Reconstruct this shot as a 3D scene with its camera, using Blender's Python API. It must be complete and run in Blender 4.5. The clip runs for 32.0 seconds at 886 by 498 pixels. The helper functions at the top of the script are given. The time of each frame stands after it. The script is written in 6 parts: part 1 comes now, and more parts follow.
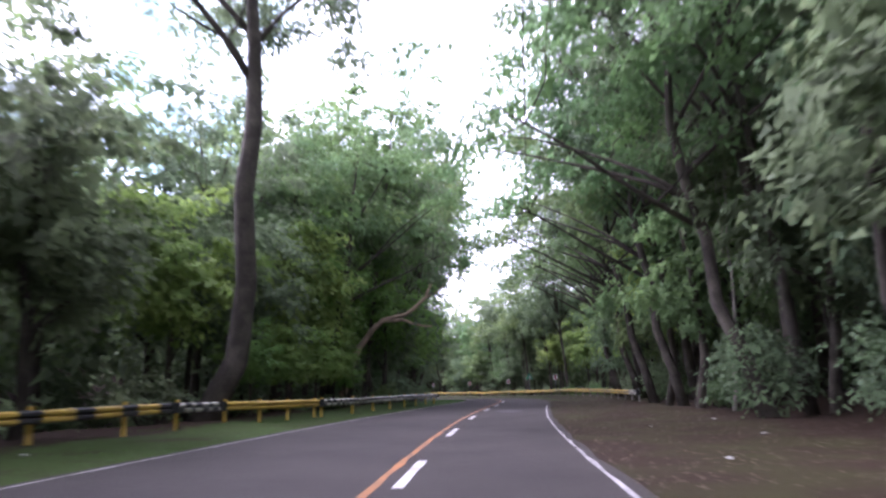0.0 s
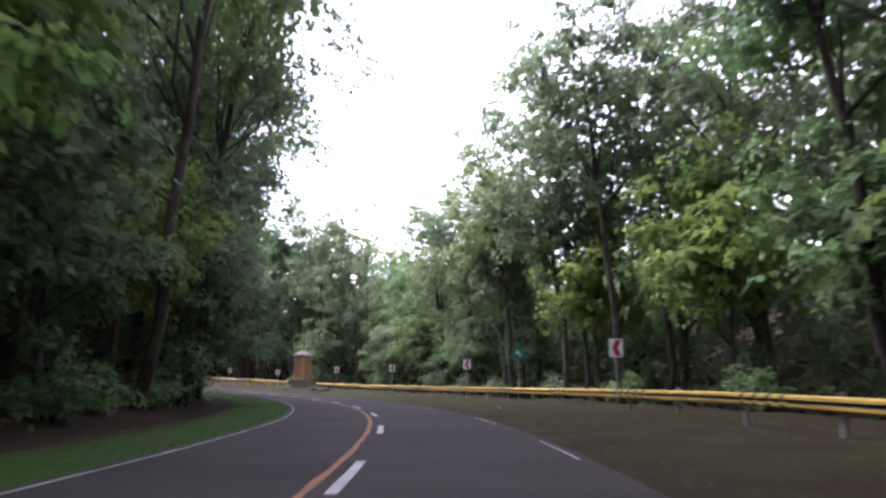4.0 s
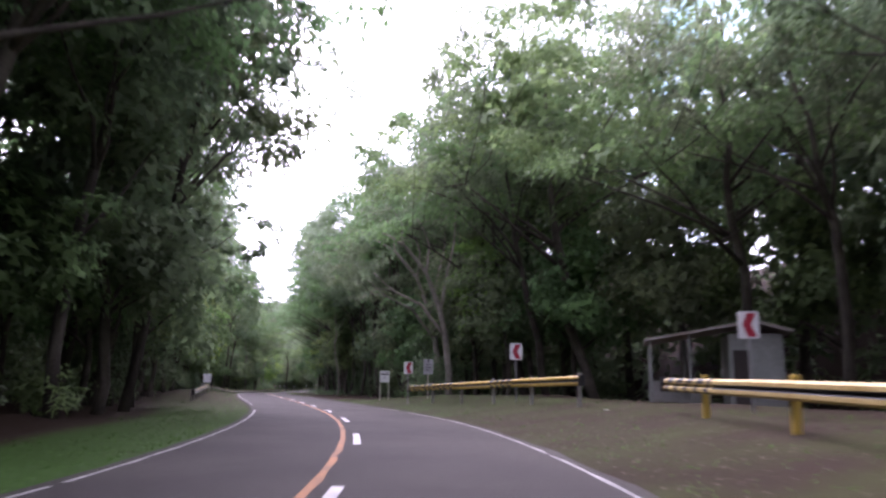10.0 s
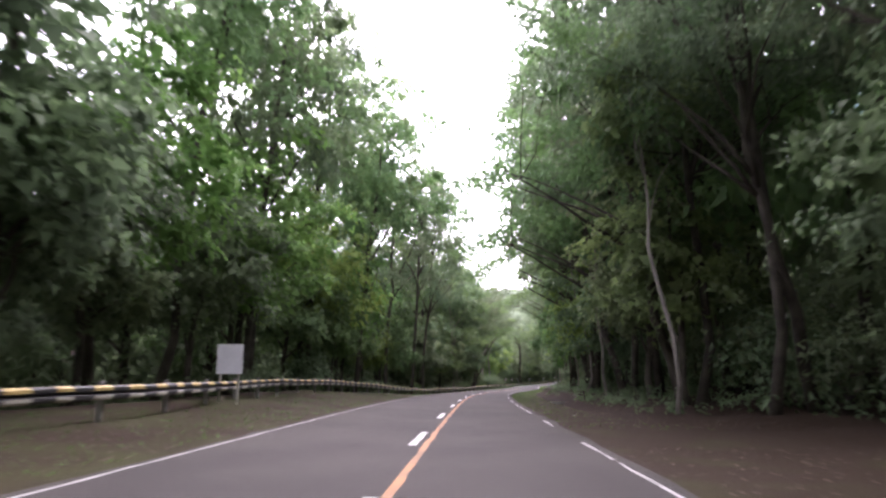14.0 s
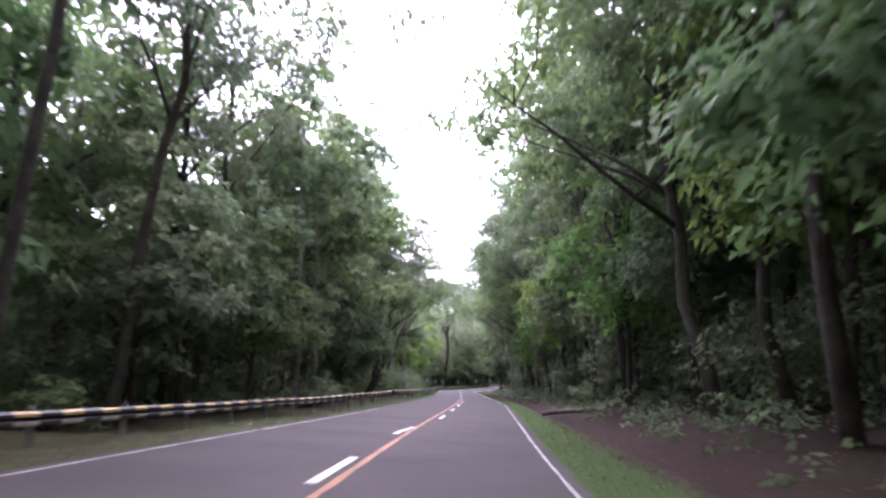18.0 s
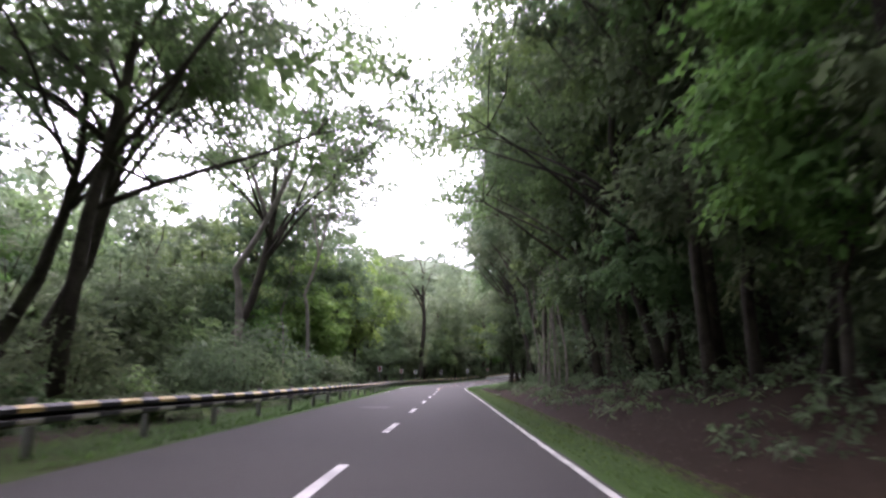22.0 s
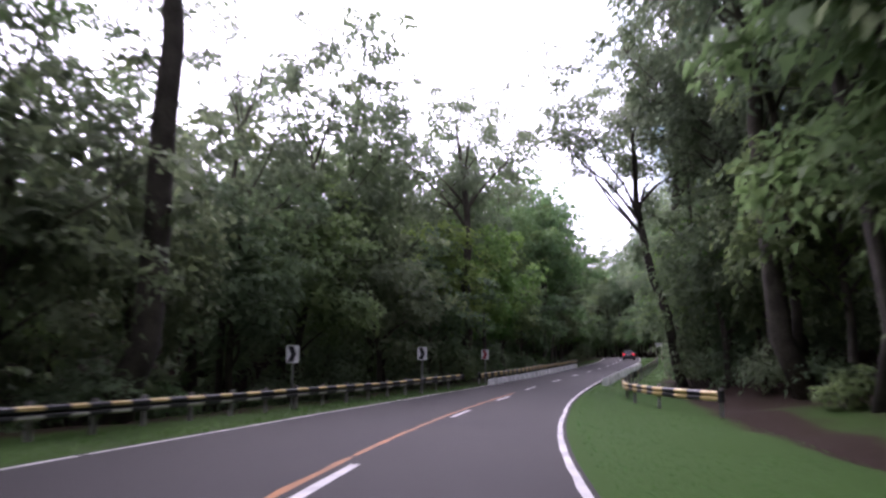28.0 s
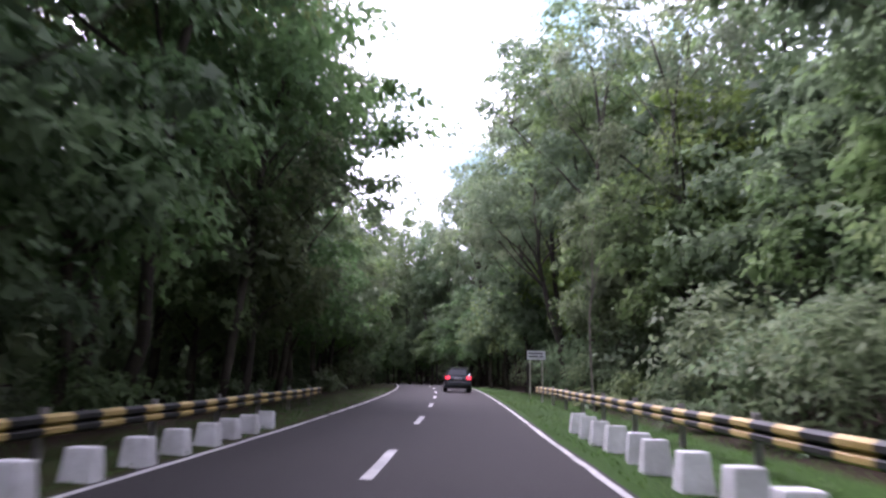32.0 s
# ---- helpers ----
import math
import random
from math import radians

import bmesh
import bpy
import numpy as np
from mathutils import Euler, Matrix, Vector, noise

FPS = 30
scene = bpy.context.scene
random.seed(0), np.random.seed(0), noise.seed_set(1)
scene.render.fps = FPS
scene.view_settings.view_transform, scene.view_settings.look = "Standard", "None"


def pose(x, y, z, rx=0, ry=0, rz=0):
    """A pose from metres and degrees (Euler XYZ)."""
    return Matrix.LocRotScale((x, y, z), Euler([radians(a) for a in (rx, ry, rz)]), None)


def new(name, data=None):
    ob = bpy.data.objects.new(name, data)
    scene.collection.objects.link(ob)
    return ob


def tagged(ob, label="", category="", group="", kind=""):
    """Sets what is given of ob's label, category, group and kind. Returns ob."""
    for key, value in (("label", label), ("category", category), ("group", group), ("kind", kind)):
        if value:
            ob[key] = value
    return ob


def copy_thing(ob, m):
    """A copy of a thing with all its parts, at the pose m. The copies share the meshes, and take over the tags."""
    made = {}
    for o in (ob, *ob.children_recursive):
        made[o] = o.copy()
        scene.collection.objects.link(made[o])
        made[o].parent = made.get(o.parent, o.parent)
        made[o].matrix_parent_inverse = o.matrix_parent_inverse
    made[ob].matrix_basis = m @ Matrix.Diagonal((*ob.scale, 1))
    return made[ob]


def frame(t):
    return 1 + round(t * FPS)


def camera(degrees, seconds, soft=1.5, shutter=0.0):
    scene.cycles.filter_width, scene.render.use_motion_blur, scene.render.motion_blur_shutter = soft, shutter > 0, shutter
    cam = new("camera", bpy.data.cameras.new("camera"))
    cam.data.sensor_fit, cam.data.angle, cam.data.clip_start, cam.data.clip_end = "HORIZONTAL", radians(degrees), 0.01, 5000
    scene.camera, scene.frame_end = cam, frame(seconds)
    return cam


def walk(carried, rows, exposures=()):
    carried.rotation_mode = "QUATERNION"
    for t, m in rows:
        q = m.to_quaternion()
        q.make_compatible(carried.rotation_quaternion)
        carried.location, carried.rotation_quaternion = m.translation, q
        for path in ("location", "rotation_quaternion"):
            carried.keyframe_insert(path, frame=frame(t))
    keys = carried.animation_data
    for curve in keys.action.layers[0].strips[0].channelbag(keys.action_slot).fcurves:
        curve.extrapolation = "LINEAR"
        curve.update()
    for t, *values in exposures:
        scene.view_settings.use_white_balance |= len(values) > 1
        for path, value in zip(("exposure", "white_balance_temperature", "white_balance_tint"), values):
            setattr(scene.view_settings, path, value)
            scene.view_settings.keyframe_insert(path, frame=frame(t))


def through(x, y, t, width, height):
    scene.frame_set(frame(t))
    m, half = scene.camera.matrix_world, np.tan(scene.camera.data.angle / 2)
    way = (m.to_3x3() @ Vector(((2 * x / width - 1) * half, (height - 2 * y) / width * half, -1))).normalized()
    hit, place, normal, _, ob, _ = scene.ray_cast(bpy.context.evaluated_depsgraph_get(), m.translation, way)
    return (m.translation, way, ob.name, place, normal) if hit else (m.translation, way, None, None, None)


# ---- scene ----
cam = camera(63.0, 32.0, soft=2.5, shutter=0.4)
PATH = [
    (0, pose(0.00, 0.00, 1.200, 100.95, 1.09, 0.77)),
    (0.25, pose(0.14, 4.98, 1.211, 100.72, 0.87, -0.13)),
    (0.5, pose(0.35, 9.77, 1.221, 100.88, 0.82, -0.93)),
    (0.75, pose(0.60, 14.36, 1.228, 100.65, 0.60, -1.62)),
    (1, pose(0.90, 18.75, 1.234, 100.67, 0.45, -2.26)),
    (1.25, pose(1.23, 22.95, 1.239, 100.38, -0.02, -3.21)),
    (1.5, pose(1.62, 26.99, 1.245, 100.62, -0.46, -4.07)),
    (1.75, pose(2.05, 30.89, 1.255, 100.13, -0.54, -4.84)),
    (2, pose(2.50, 34.70, 1.267, 100.57, 0.11, -5.44)),
    (2.25, pose(2.97, 38.45, 1.277, 100.56, -0.15, -5.72)),
    (2.5, pose(3.45, 42.21, 1.284, 100.55, -0.58, -5.88)),
    (2.75, pose(3.94, 46.01, 1.288, 100.35, -0.47, -5.75)),
    (3, pose(4.43, 49.88, 1.288, 100.21, -0.36, -5.34)),
    (3.25, pose(4.89, 53.85, 1.284, 100.11, -0.27, -4.68)),
    (3.5, pose(5.31, 57.95, 1.275, 100.04, -0.21, -3.79)),
    (3.75, pose(5.67, 62.17, 1.261, 100.02, -0.20, -2.68)),
    (4, pose(5.95, 66.53, 1.244, 100.07, -0.35, -1.41)),
    (4.25, pose(6.12, 71.01, 1.223, 100.30, -0.84, 0.00)),
    (4.5, pose(6.18, 75.61, 1.197, 100.66, -1.58, 1.53)),
    (4.75, pose(6.09, 80.31, 1.164, 100.29, -1.16, 3.45)),
    (5, pose(5.84, 85.08, 1.123, 100.21, -1.04, 5.36)),
    (5.25, pose(5.43, 89.91, 1.077, 100.09, -0.76, 7.14)),
    (5.5, pose(4.87, 94.75, 1.026, 99.58, -0.96, 9.03)),
    (5.75, pose(4.17, 99.58, 0.973, 99.31, -0.95, 10.51)),
    (6, pose(3.33, 104.37, 0.918, 99.44, -1.24, 12.17)),
    (6.25, pose(2.37, 109.10, 0.865, 99.62, -0.78, 14.03)),
    (6.5, pose(1.27, 113.75, 0.816, 99.63, -0.47, 15.88)),
    (6.75, pose(0.05, 118.30, 0.775, 99.05, -0.63, 17.47)),
    (7, pose(-1.29, 122.74, 0.739, 99.89, -1.07, 19.52)),
    (7.25, pose(-2.74, 127.07, 0.712, 100.02, -0.45, 21.37)),
    (7.5, pose(-4.30, 131.30, 0.693, 99.98, 0.47, 23.23)),
    (7.75, pose(-5.95, 135.38, 0.683, 99.48, 0.58, 25.10)),
    (8, pose(-7.69, 139.32, 0.683, 100.06, 0.50, 27.05)),
    (8.25, pose(-9.51, 143.10, 0.693, 100.18, 0.41, 28.67)),
    (8.5, pose(-11.39, 146.72, 0.713, 100.63, 0.82, 30.96)),
    (8.75, pose(-13.34, 150.19, 0.744, 99.99, 0.25, 32.77)),
    (9, pose(-15.36, 153.53, 0.784, 101.02, -0.85, 34.83)),
    (9.25, pose(-17.47, 156.76, 0.832, 101.09, -1.23, 36.71)),
    (9.5, pose(-19.70, 159.88, 0.884, 101.27, -1.39, 38.69)),
    (9.75, pose(-22.03, 162.92, 0.937, 101.19, -1.00, 40.88)),
    (10, pose(-24.48, 165.86, 0.992, 101.21, -0.71, 42.96)),
    (10.25, pose(-27.03, 168.69, 1.045, 100.82, -0.62, 45.05)),
    (10.5, pose(-29.70, 171.44, 1.093, 101.20, -0.80, 47.07)),
    (10.75, pose(-32.49, 174.09, 1.136, 101.13, -0.31, 49.23)),
    (11, pose(-35.40, 176.66, 1.175, 101.17, 0.20, 51.37)),
    (11.25, pose(-38.42, 179.14, 1.209, 100.84, -0.17, 53.02)),
    (11.5, pose(-41.53, 181.55, 1.237, 100.71, -0.82, 55.10)),
    (11.75, pose(-44.73, 183.88, 1.258, 100.53, -1.27, 56.59)),
    (12, pose(-48.02, 186.16, 1.274, 100.37, -1.62, 57.91)),
    (12.25, pose(-51.40, 188.37, 1.288, 100.58, -1.46, 58.82)),
    (12.5, pose(-54.86, 190.56, 1.306, 100.62, -1.32, 59.99)),
    (12.75, pose(-58.39, 192.73, 1.327, 100.59, -1.41, 60.15)),
    (13, pose(-61.96, 194.88, 1.350, 100.99, -1.46, 60.77)),
    (13.25, pose(-65.57, 197.04, 1.376, 100.86, -1.13, 61.26)),
    (13.5, pose(-69.22, 199.19, 1.403, 100.71, -0.65, 61.56)),
    (13.75, pose(-72.89, 201.35, 1.432, 100.64, -0.35, 61.46)),
    (14, pose(-76.54, 203.53, 1.462, 100.50, 0.01, 61.18)),
    (14.25, pose(-80.17, 205.72, 1.492, 100.80, -0.31, 60.73)),
    (14.5, pose(-83.77, 207.94, 1.521, 100.78, -0.79, 60.35)),
    (14.75, pose(-87.34, 210.15, 1.548, 99.98, -1.54, 60.15)),
    (15, pose(-90.90, 212.35, 1.572, 100.29, -1.05, 60.33)),
    (15.25, pose(-94.45, 214.53, 1.594, 100.51, -0.77, 60.55)),
    (15.5, pose(-98.00, 216.71, 1.614, 100.52, -0.72, 60.48)),
    (15.75, pose(-101.56, 218.91, 1.631, 100.43, -0.83, 60.05)),
    (16, pose(-105.11, 221.14, 1.645, 100.38, -0.98, 59.57)),
    (16.25, pose(-108.66, 223.42, 1.657, 100.35, -1.14, 59.11)),
    (16.5, pose(-112.24, 225.75, 1.668, 100.35, -1.29, 58.61)),
    (16.75, pose(-115.84, 228.13, 1.678, 100.37, -1.44, 58.04)),
    (17, pose(-119.47, 230.59, 1.685, 100.40, -1.58, 57.37)),
    (17.25, pose(-123.11, 233.13, 1.691, 100.48, -1.71, 56.84)),
    (17.5, pose(-126.79, 235.71, 1.694, 100.58, -1.86, 56.38)),
    (17.75, pose(-130.49, 238.37, 1.694, 100.59, -2.16, 55.69)),
    (18, pose(-134.19, 241.11, 1.692, 100.66, -2.52, 54.81)),
    (18.25, pose(-137.88, 243.91, 1.686, 100.33, -1.86, 54.13)),
    (18.5, pose(-141.55, 246.77, 1.679, 99.97, -1.21, 53.61)),
    (18.75, pose(-145.19, 249.64, 1.671, 99.91, -0.23, 53.37)),
    (19, pose(-148.79, 252.50, 1.663, 99.65, 0.61, 53.23)),
    (19.25, pose(-152.35, 255.33, 1.657, 99.79, -0.13, 52.78)),
    (19.5, pose(-155.85, 258.13, 1.654, 100.04, -0.33, 52.64)),
    (19.75, pose(-159.29, 260.87, 1.652, 100.10, -0.04, 52.80)),
    (20, pose(-162.70, 263.55, 1.653, 100.64, -0.38, 52.98)),
    (20.25, pose(-166.08, 266.17, 1.655, 100.69, -0.69, 53.38)),
    (20.5, pose(-169.43, 268.74, 1.656, 100.58, -0.91, 53.75)),
    (20.75, pose(-172.76, 271.29, 1.657, 100.33, -1.03, 54.08)),
    (21, pose(-176.08, 273.81, 1.658, 100.06, -1.11, 54.32)),
    (21.25, pose(-179.41, 276.32, 1.657, 100.18, -1.22, 54.17)),
    (21.5, pose(-182.73, 278.86, 1.654, 100.22, -1.33, 53.97)),
    (21.75, pose(-186.07, 281.41, 1.650, 100.21, -1.25, 54.00)),
    (22, pose(-189.46, 283.99, 1.645, 100.12, -1.15, 54.20)),
    (22.25, pose(-192.88, 286.56, 1.641, 100.00, -0.66, 54.63)),
    (22.5, pose(-196.35, 289.14, 1.637, 99.75, -0.08, 55.08)),
    (22.75, pose(-199.87, 291.75, 1.636, 99.63, 0.51, 55.48)),
    (23, pose(-203.43, 294.35, 1.637, 99.40, 1.19, 55.84)),
    (23.25, pose(-207.03, 296.96, 1.642, 100.14, 0.81, 55.96)),
    (23.5, pose(-210.64, 299.57, 1.645, 99.66, -0.27, 55.74)),
    (23.75, pose(-214.27, 302.21, 1.648, 99.11, -0.55, 55.56)),
    (24, pose(-217.90, 304.85, 1.650, 99.66, -0.06, 55.35)),
    (24.25, pose(-221.53, 307.54, 1.649, 99.96, 0.70, 55.23)),
    (24.5, pose(-225.16, 310.23, 1.647, 99.93, 1.31, 55.19)),
    (24.75, pose(-228.78, 312.96, 1.645, 100.07, 1.16, 55.07)),
    (25, pose(-232.42, 315.68, 1.642, 100.12, 1.03, 55.03)),
    (25.25, pose(-236.08, 318.42, 1.638, 100.16, 0.95, 54.92)),
    (25.5, pose(-239.76, 321.20, 1.634, 100.16, 0.91, 54.82)),
    (25.75, pose(-243.49, 324.02, 1.630, 100.21, 0.89, 54.72)),
    (26, pose(-247.26, 326.87, 1.626, 100.22, 0.91, 54.56)),
    (26.25, pose(-251.08, 329.79, 1.622, 100.07, 0.99, 54.34)),
    (26.5, pose(-254.95, 332.77, 1.619, 99.79, 1.06, 54.02)),
    (26.75, pose(-258.85, 335.82, 1.617, 100.22, 0.34, 53.54)),
    (27, pose(-262.78, 338.94, 1.617, 100.51, -0.21, 52.97)),
    (27.25, pose(-266.71, 342.13, 1.621, 99.93, 0.03, 52.52)),
    (27.5, pose(-270.58, 345.35, 1.627, 100.14, 0.52, 51.80)),
    (27.75, pose(-274.37, 348.60, 1.637, 99.87, 0.13, 50.78)),
    (28, pose(-278.06, 351.86, 1.653, 100.55, -0.19, 49.97)),
    (28.25, pose(-281.62, 355.10, 1.674, 100.61, -1.28, 48.63)),
    (28.5, pose(-285.03, 358.38, 1.705, 100.89, -2.37, 46.90)),
    (28.75, pose(-288.31, 361.69, 1.755, 100.61, -2.48, 45.01)),
    (29, pose(-291.44, 365.05, 1.833, 101.65, -1.40, 43.20)),
    (29.25, pose(-294.40, 368.46, 1.942, 101.59, -1.05, 41.39)),
    (29.5, pose(-297.22, 371.90, 2.080, 101.82, -1.12, 39.78)),
    (29.75, pose(-299.87, 375.34, 2.241, 102.00, -0.91, 38.41)),
    (30, pose(-302.38, 378.77, 2.418, 102.04, -0.49, 37.22)),
    (30.25, pose(-304.76, 382.15, 2.602, 102.27, -0.30, 36.46)),
    (30.5, pose(-307.02, 385.50, 2.792, 102.83, 0.01, 35.43)),
    (30.75, pose(-309.19, 388.80, 2.984, 102.98, 0.26, 34.84)),
    (31, pose(-311.30, 392.09, 3.178, 103.13, 1.28, 34.57)),
    (31.25, pose(-313.37, 395.36, 3.372, 103.16, 1.33, 34.25)),
    (31.5, pose(-315.39, 398.60, 3.564, 103.20, 1.04, 34.01)),
    (31.75, pose(-317.41, 401.84, 3.754, 102.95, -0.02, 33.79)),
    (32, pose(-319.40, 405.06, 3.942, 102.72, -1.19, 33.76)),
]
EXPOSURES = [(0, 2.82, 5600, 39), (1.5, 3.05, 5750, 38), (5, 2.43, 5770, 36), (7, 2.12, 5690, 35), (8, 2.17, 5840, 36), (9, 2.4, 5790, 40), (10, 2.56, 5800, 41), (11, 2.64, 5850, 39), (13, 2.63, 6000, 36), (14, 2.85, 6160, 33), (15, 3.25, 5810, 46), (18, 2.92, 5770, 44), (20, 2.86, 5780, 43), (22, 2.6, 6030, 34), (24, 2.23, 6210, 31), (27, 1.95, 5890, 37), (28, 2.03, 5830, 40), (29, 2.33, 5790, 39), (30, 2.03, 5730, 41), (31, 2.09, 5800, 37), (32, 2.42, 5780, 40)]
walk(cam, PATH, EXPOSURES)

# ---- sky and light: a bright overcast day ----
world = bpy.data.worlds.new("world")
scene.world = world
world.use_nodes = True
wn = world.node_tree
wn.nodes.clear()
sky = wn.nodes.new("ShaderNodeTexSky")
sky.sky_type, sky.sun_disc = "NISHITA", False
sky.sun_elevation, sky.sun_rotation = radians(54), radians(301)
sky.air_density, sky.dust_density, sky.ozone_density = 1.0, 3.0, 1.0
pale = wn.nodes.new("ShaderNodeHueSaturation")
pale.inputs["Saturation"].default_value = 0.15
back = wn.nodes.new("ShaderNodeBackground")
back.inputs["Strength"].default_value = 0.15
wout = wn.nodes.new("ShaderNodeOutputWorld")
wn.links.new(sky.outputs[0], pale.inputs["Color"])
# one thin place in the cloud, where pale blue shows through
coords, toward = wn.nodes.new("ShaderNodeTexCoord"), wn.nodes.new("ShaderNodeVectorMath")
toward.operation = "DOT_PRODUCT"
toward.inputs[1].default_value = Vector((-0.34, 0.83, 0.44)).normalized()
wn.links.new(coords.outputs["Generated"], toward.inputs[0])
near_it, cloud, broken, thin = (wn.nodes.new(k) for k in ("ShaderNodeMapRange", "ShaderNodeTexNoise", "ShaderNodeMapRange", "ShaderNodeMath"))
near_it.inputs["From Min"].default_value, near_it.inputs["From Max"].default_value = 0.935, 0.98
wn.links.new(toward.outputs["Value"], near_it.inputs["Value"])
cloud.inputs["Scale"].default_value, cloud.inputs["Detail"].default_value = 7.0, 5
wn.links.new(coords.outputs["Generated"], cloud.inputs["Vector"])
broken.inputs["From Min"].default_value, broken.inputs["From Max"].default_value = 0.36, 0.56
wn.links.new(cloud.outputs["Fac"], broken.inputs["Value"])
thin.operation = "MULTIPLY"
wn.links.new(near_it.outputs[0], thin.inputs[0])
wn.links.new(broken.outputs[0], thin.inputs[1])
blue = wn.nodes.new("ShaderNodeMix")
blue.data_type = "RGBA"
blue.inputs["B"].default_value = (1.25, 1.95, 2.12, 1)
wn.links.new(thin.outputs[0], blue.inputs["Factor"])
wn.links.new(pale.outputs[0], blue.inputs["A"])
wn.links.new(blue.outputs["Result"], back.inputs["Color"])
wn.links.new(back.outputs[0], wout.inputs["Surface"])

sun_data = bpy.data.lights.new("sun", "SUN")
sun_data.energy, sun_data.angle, sun_data.color = 0.55, radians(30), (1.0, 0.96, 0.9)
sun = new("sun", sun_data)
sun.rotation_euler = (radians(36), 0, radians(-121))

# ---- the plan: everything is laid out along the road by s (metres along it) and d (metres to the right of its centre line) ----
# centre line of the road: control points every 30 m, from 60 m behind the start
CX = [-2.68, -2.04, -1.40, 0.52, 3.82, 4.14, -2.03, -13.90, -32.19, -55.58, -80.28, -105.43, -130.42, -154.33, -177.83, -201.86, -225.99, -250.35, -274.61, -295.69, -312.34, -328.34, -344.78, -362.71, -384.22, -410.58, -439.66, -469.06, -496.37]
CY = [-59.95, -29.96, 0.03, 30.36, 60.56, 91.02, 120.79, 148.41, 171.86, 189.49, 204.75, 220.21, 236.55, 254.65, 273.22, 291.36, 309.35, 327.37, 345.89, 367.15, 391.66, 417.17, 442.19, 466.14, 486.48, 499.89, 505.24, 502.10, 490.72]
CZ = [0.00, 0.00, 0.01, 0.06, 0.07, -0.14, -0.45, -0.47, -0.08, 0.10, 0.29, 0.45, 0.49, 0.46, 0.45, 0.44, 0.45, 0.43, 0.43, 0.75, 1.99, 3.50, 5.06, 6.62, 7.42, 7.42, 7.42, 7.42, 7.42]
STEP, S0 = 30.0, -60.0


def spline(values):
    """Second derivatives of a natural cubic spline through even steps."""
    n = len(values)
    a = np.diag(np.full(n, 4.0)) + np.diag(np.ones(n - 1), 1) + np.diag(np.ones(n - 1), -1)
    b = np.zeros(n)
    v = np.array(values)
    b[1:-1] = 6 * (v[2:] - 2 * v[1:-1] + v[:-2])
    a[0], a[-1] = 0, 0
    a[0, 0] = a[-1, -1] = 1
    return v, np.linalg.solve(a, b)


CURVES = [spline(c) for c in (CX, CY, CZ)]


def centre(s):
    """Place on the centre line at s (an array or a number): x, y, z."""
    u = (np.asarray(s, float) - S0) / STEP
    k = np.clip(np.floor(u).astype(int), 0, len(CX) - 2)
    f = u - k
    out = []
    for v, m in CURVES:
        out.append((1 - f) * v[k] + f * v[k + 1] + ((1 - f) ** 3 - (1 - f)) * m[k] / 6 + (f**3 - f) * m[k + 1] / 6)
    return np.stack(out, -1)


def way(s):
    """Unit vector along the road, level."""
    t = (centre(np.asarray(s) + 0.5) - centre(np.asarray(s) - 0.5))[..., :2]
    return t / np.linalg.norm(t, axis=-1, keepdims=True)


def table(pairs):
    xs, ys = [p[0] for p in pairs], [p[1] for p in pairs]
    return lambda s: np.interp(s, xs, ys)


# half widths of the asphalt's painted edges
LEFT_EDGE = table([(0, 5.25), (30, 4.26), (60, 3.37), (90, 2.87), (120, 2.96), (150, 3.04), (180, 2.86), (210, 3.03), (240, 3.74), (270, 3.94), (300, 3.92), (330, 3.19), (360, 2.97), (390, 3.21), (420, 3.59), (450, 4.18), (480, 4.59), (510, 4.0), (540, 2.75), (570, 2.62), (600, 2.74), (630, 2.93)])
RIGHT_EDGE = table([(0, 2.89), (30, 3.30), (60, 3.72), (90, 3.72), (120, 3.59), (150, 3.49), (180, 3.60), (195, 3.85), (210, 3.6), (240, 3.03), (270, 2.68), (300, 2.66), (330, 3.15), (360, 3.43), (390, 3.17), (420, 2.99), (450, 2.85), (480, 3.13), (510, 3.42), (540, 2.88), (570, 2.75), (600, 3.0), (630, 3.36)])

# the ground beside the road: where the verge ends, how deep the ditch is, how high the bank beyond it
VERGE = {-1: table([(-60, 9.0), (60, 9.0), (80, 6.0), (160, 6.3), (200, 7.0), (225, 10.5), (340, 9.5), (390, 6.0), (440, 6.5), (500, 9.0), (530, 6.5), (800, 6.5)]),
         1: table([(-60, 9.0), (40, 10.0), (60, 13.0), (240, 11.0), (262, 5.0), (300, 5.0), (440, 5.0), (475, 5.2), (480, 5.3), (485, 6.1), (497, 7.8), (503, 8.3), (515, 8.3), (530, 7.0), (800, 7.0)])}
DITCH = {-1: table([(-60, 0.0), (85, 0.0), (100, 0.35), (175, 0.35), (195, 0.0), (800, 0.0)]),
         1: table([(-60, 0.0), (262, 0.0), (275, 0.4), (500, 0.45), (512, 0.0), (800, 0.0)])}
BANK = {-1: table([(-60, -1.0), (60, -0.6), (95, 2.5), (160, 3.0), (200, 1.5), (225, -0.5), (300, -2.0), (500, -2.0), (800, -1.0)]),
        1: table([(-60, 1.2), (50, 1.0), (70, -1.0), (245, -0.5), (275, 1.0), (330, 1.6), (375, 2.4), (440, 3.0), (480, 2.0), (500, 1.2), (530, 2.0), (800, 2.0)])}


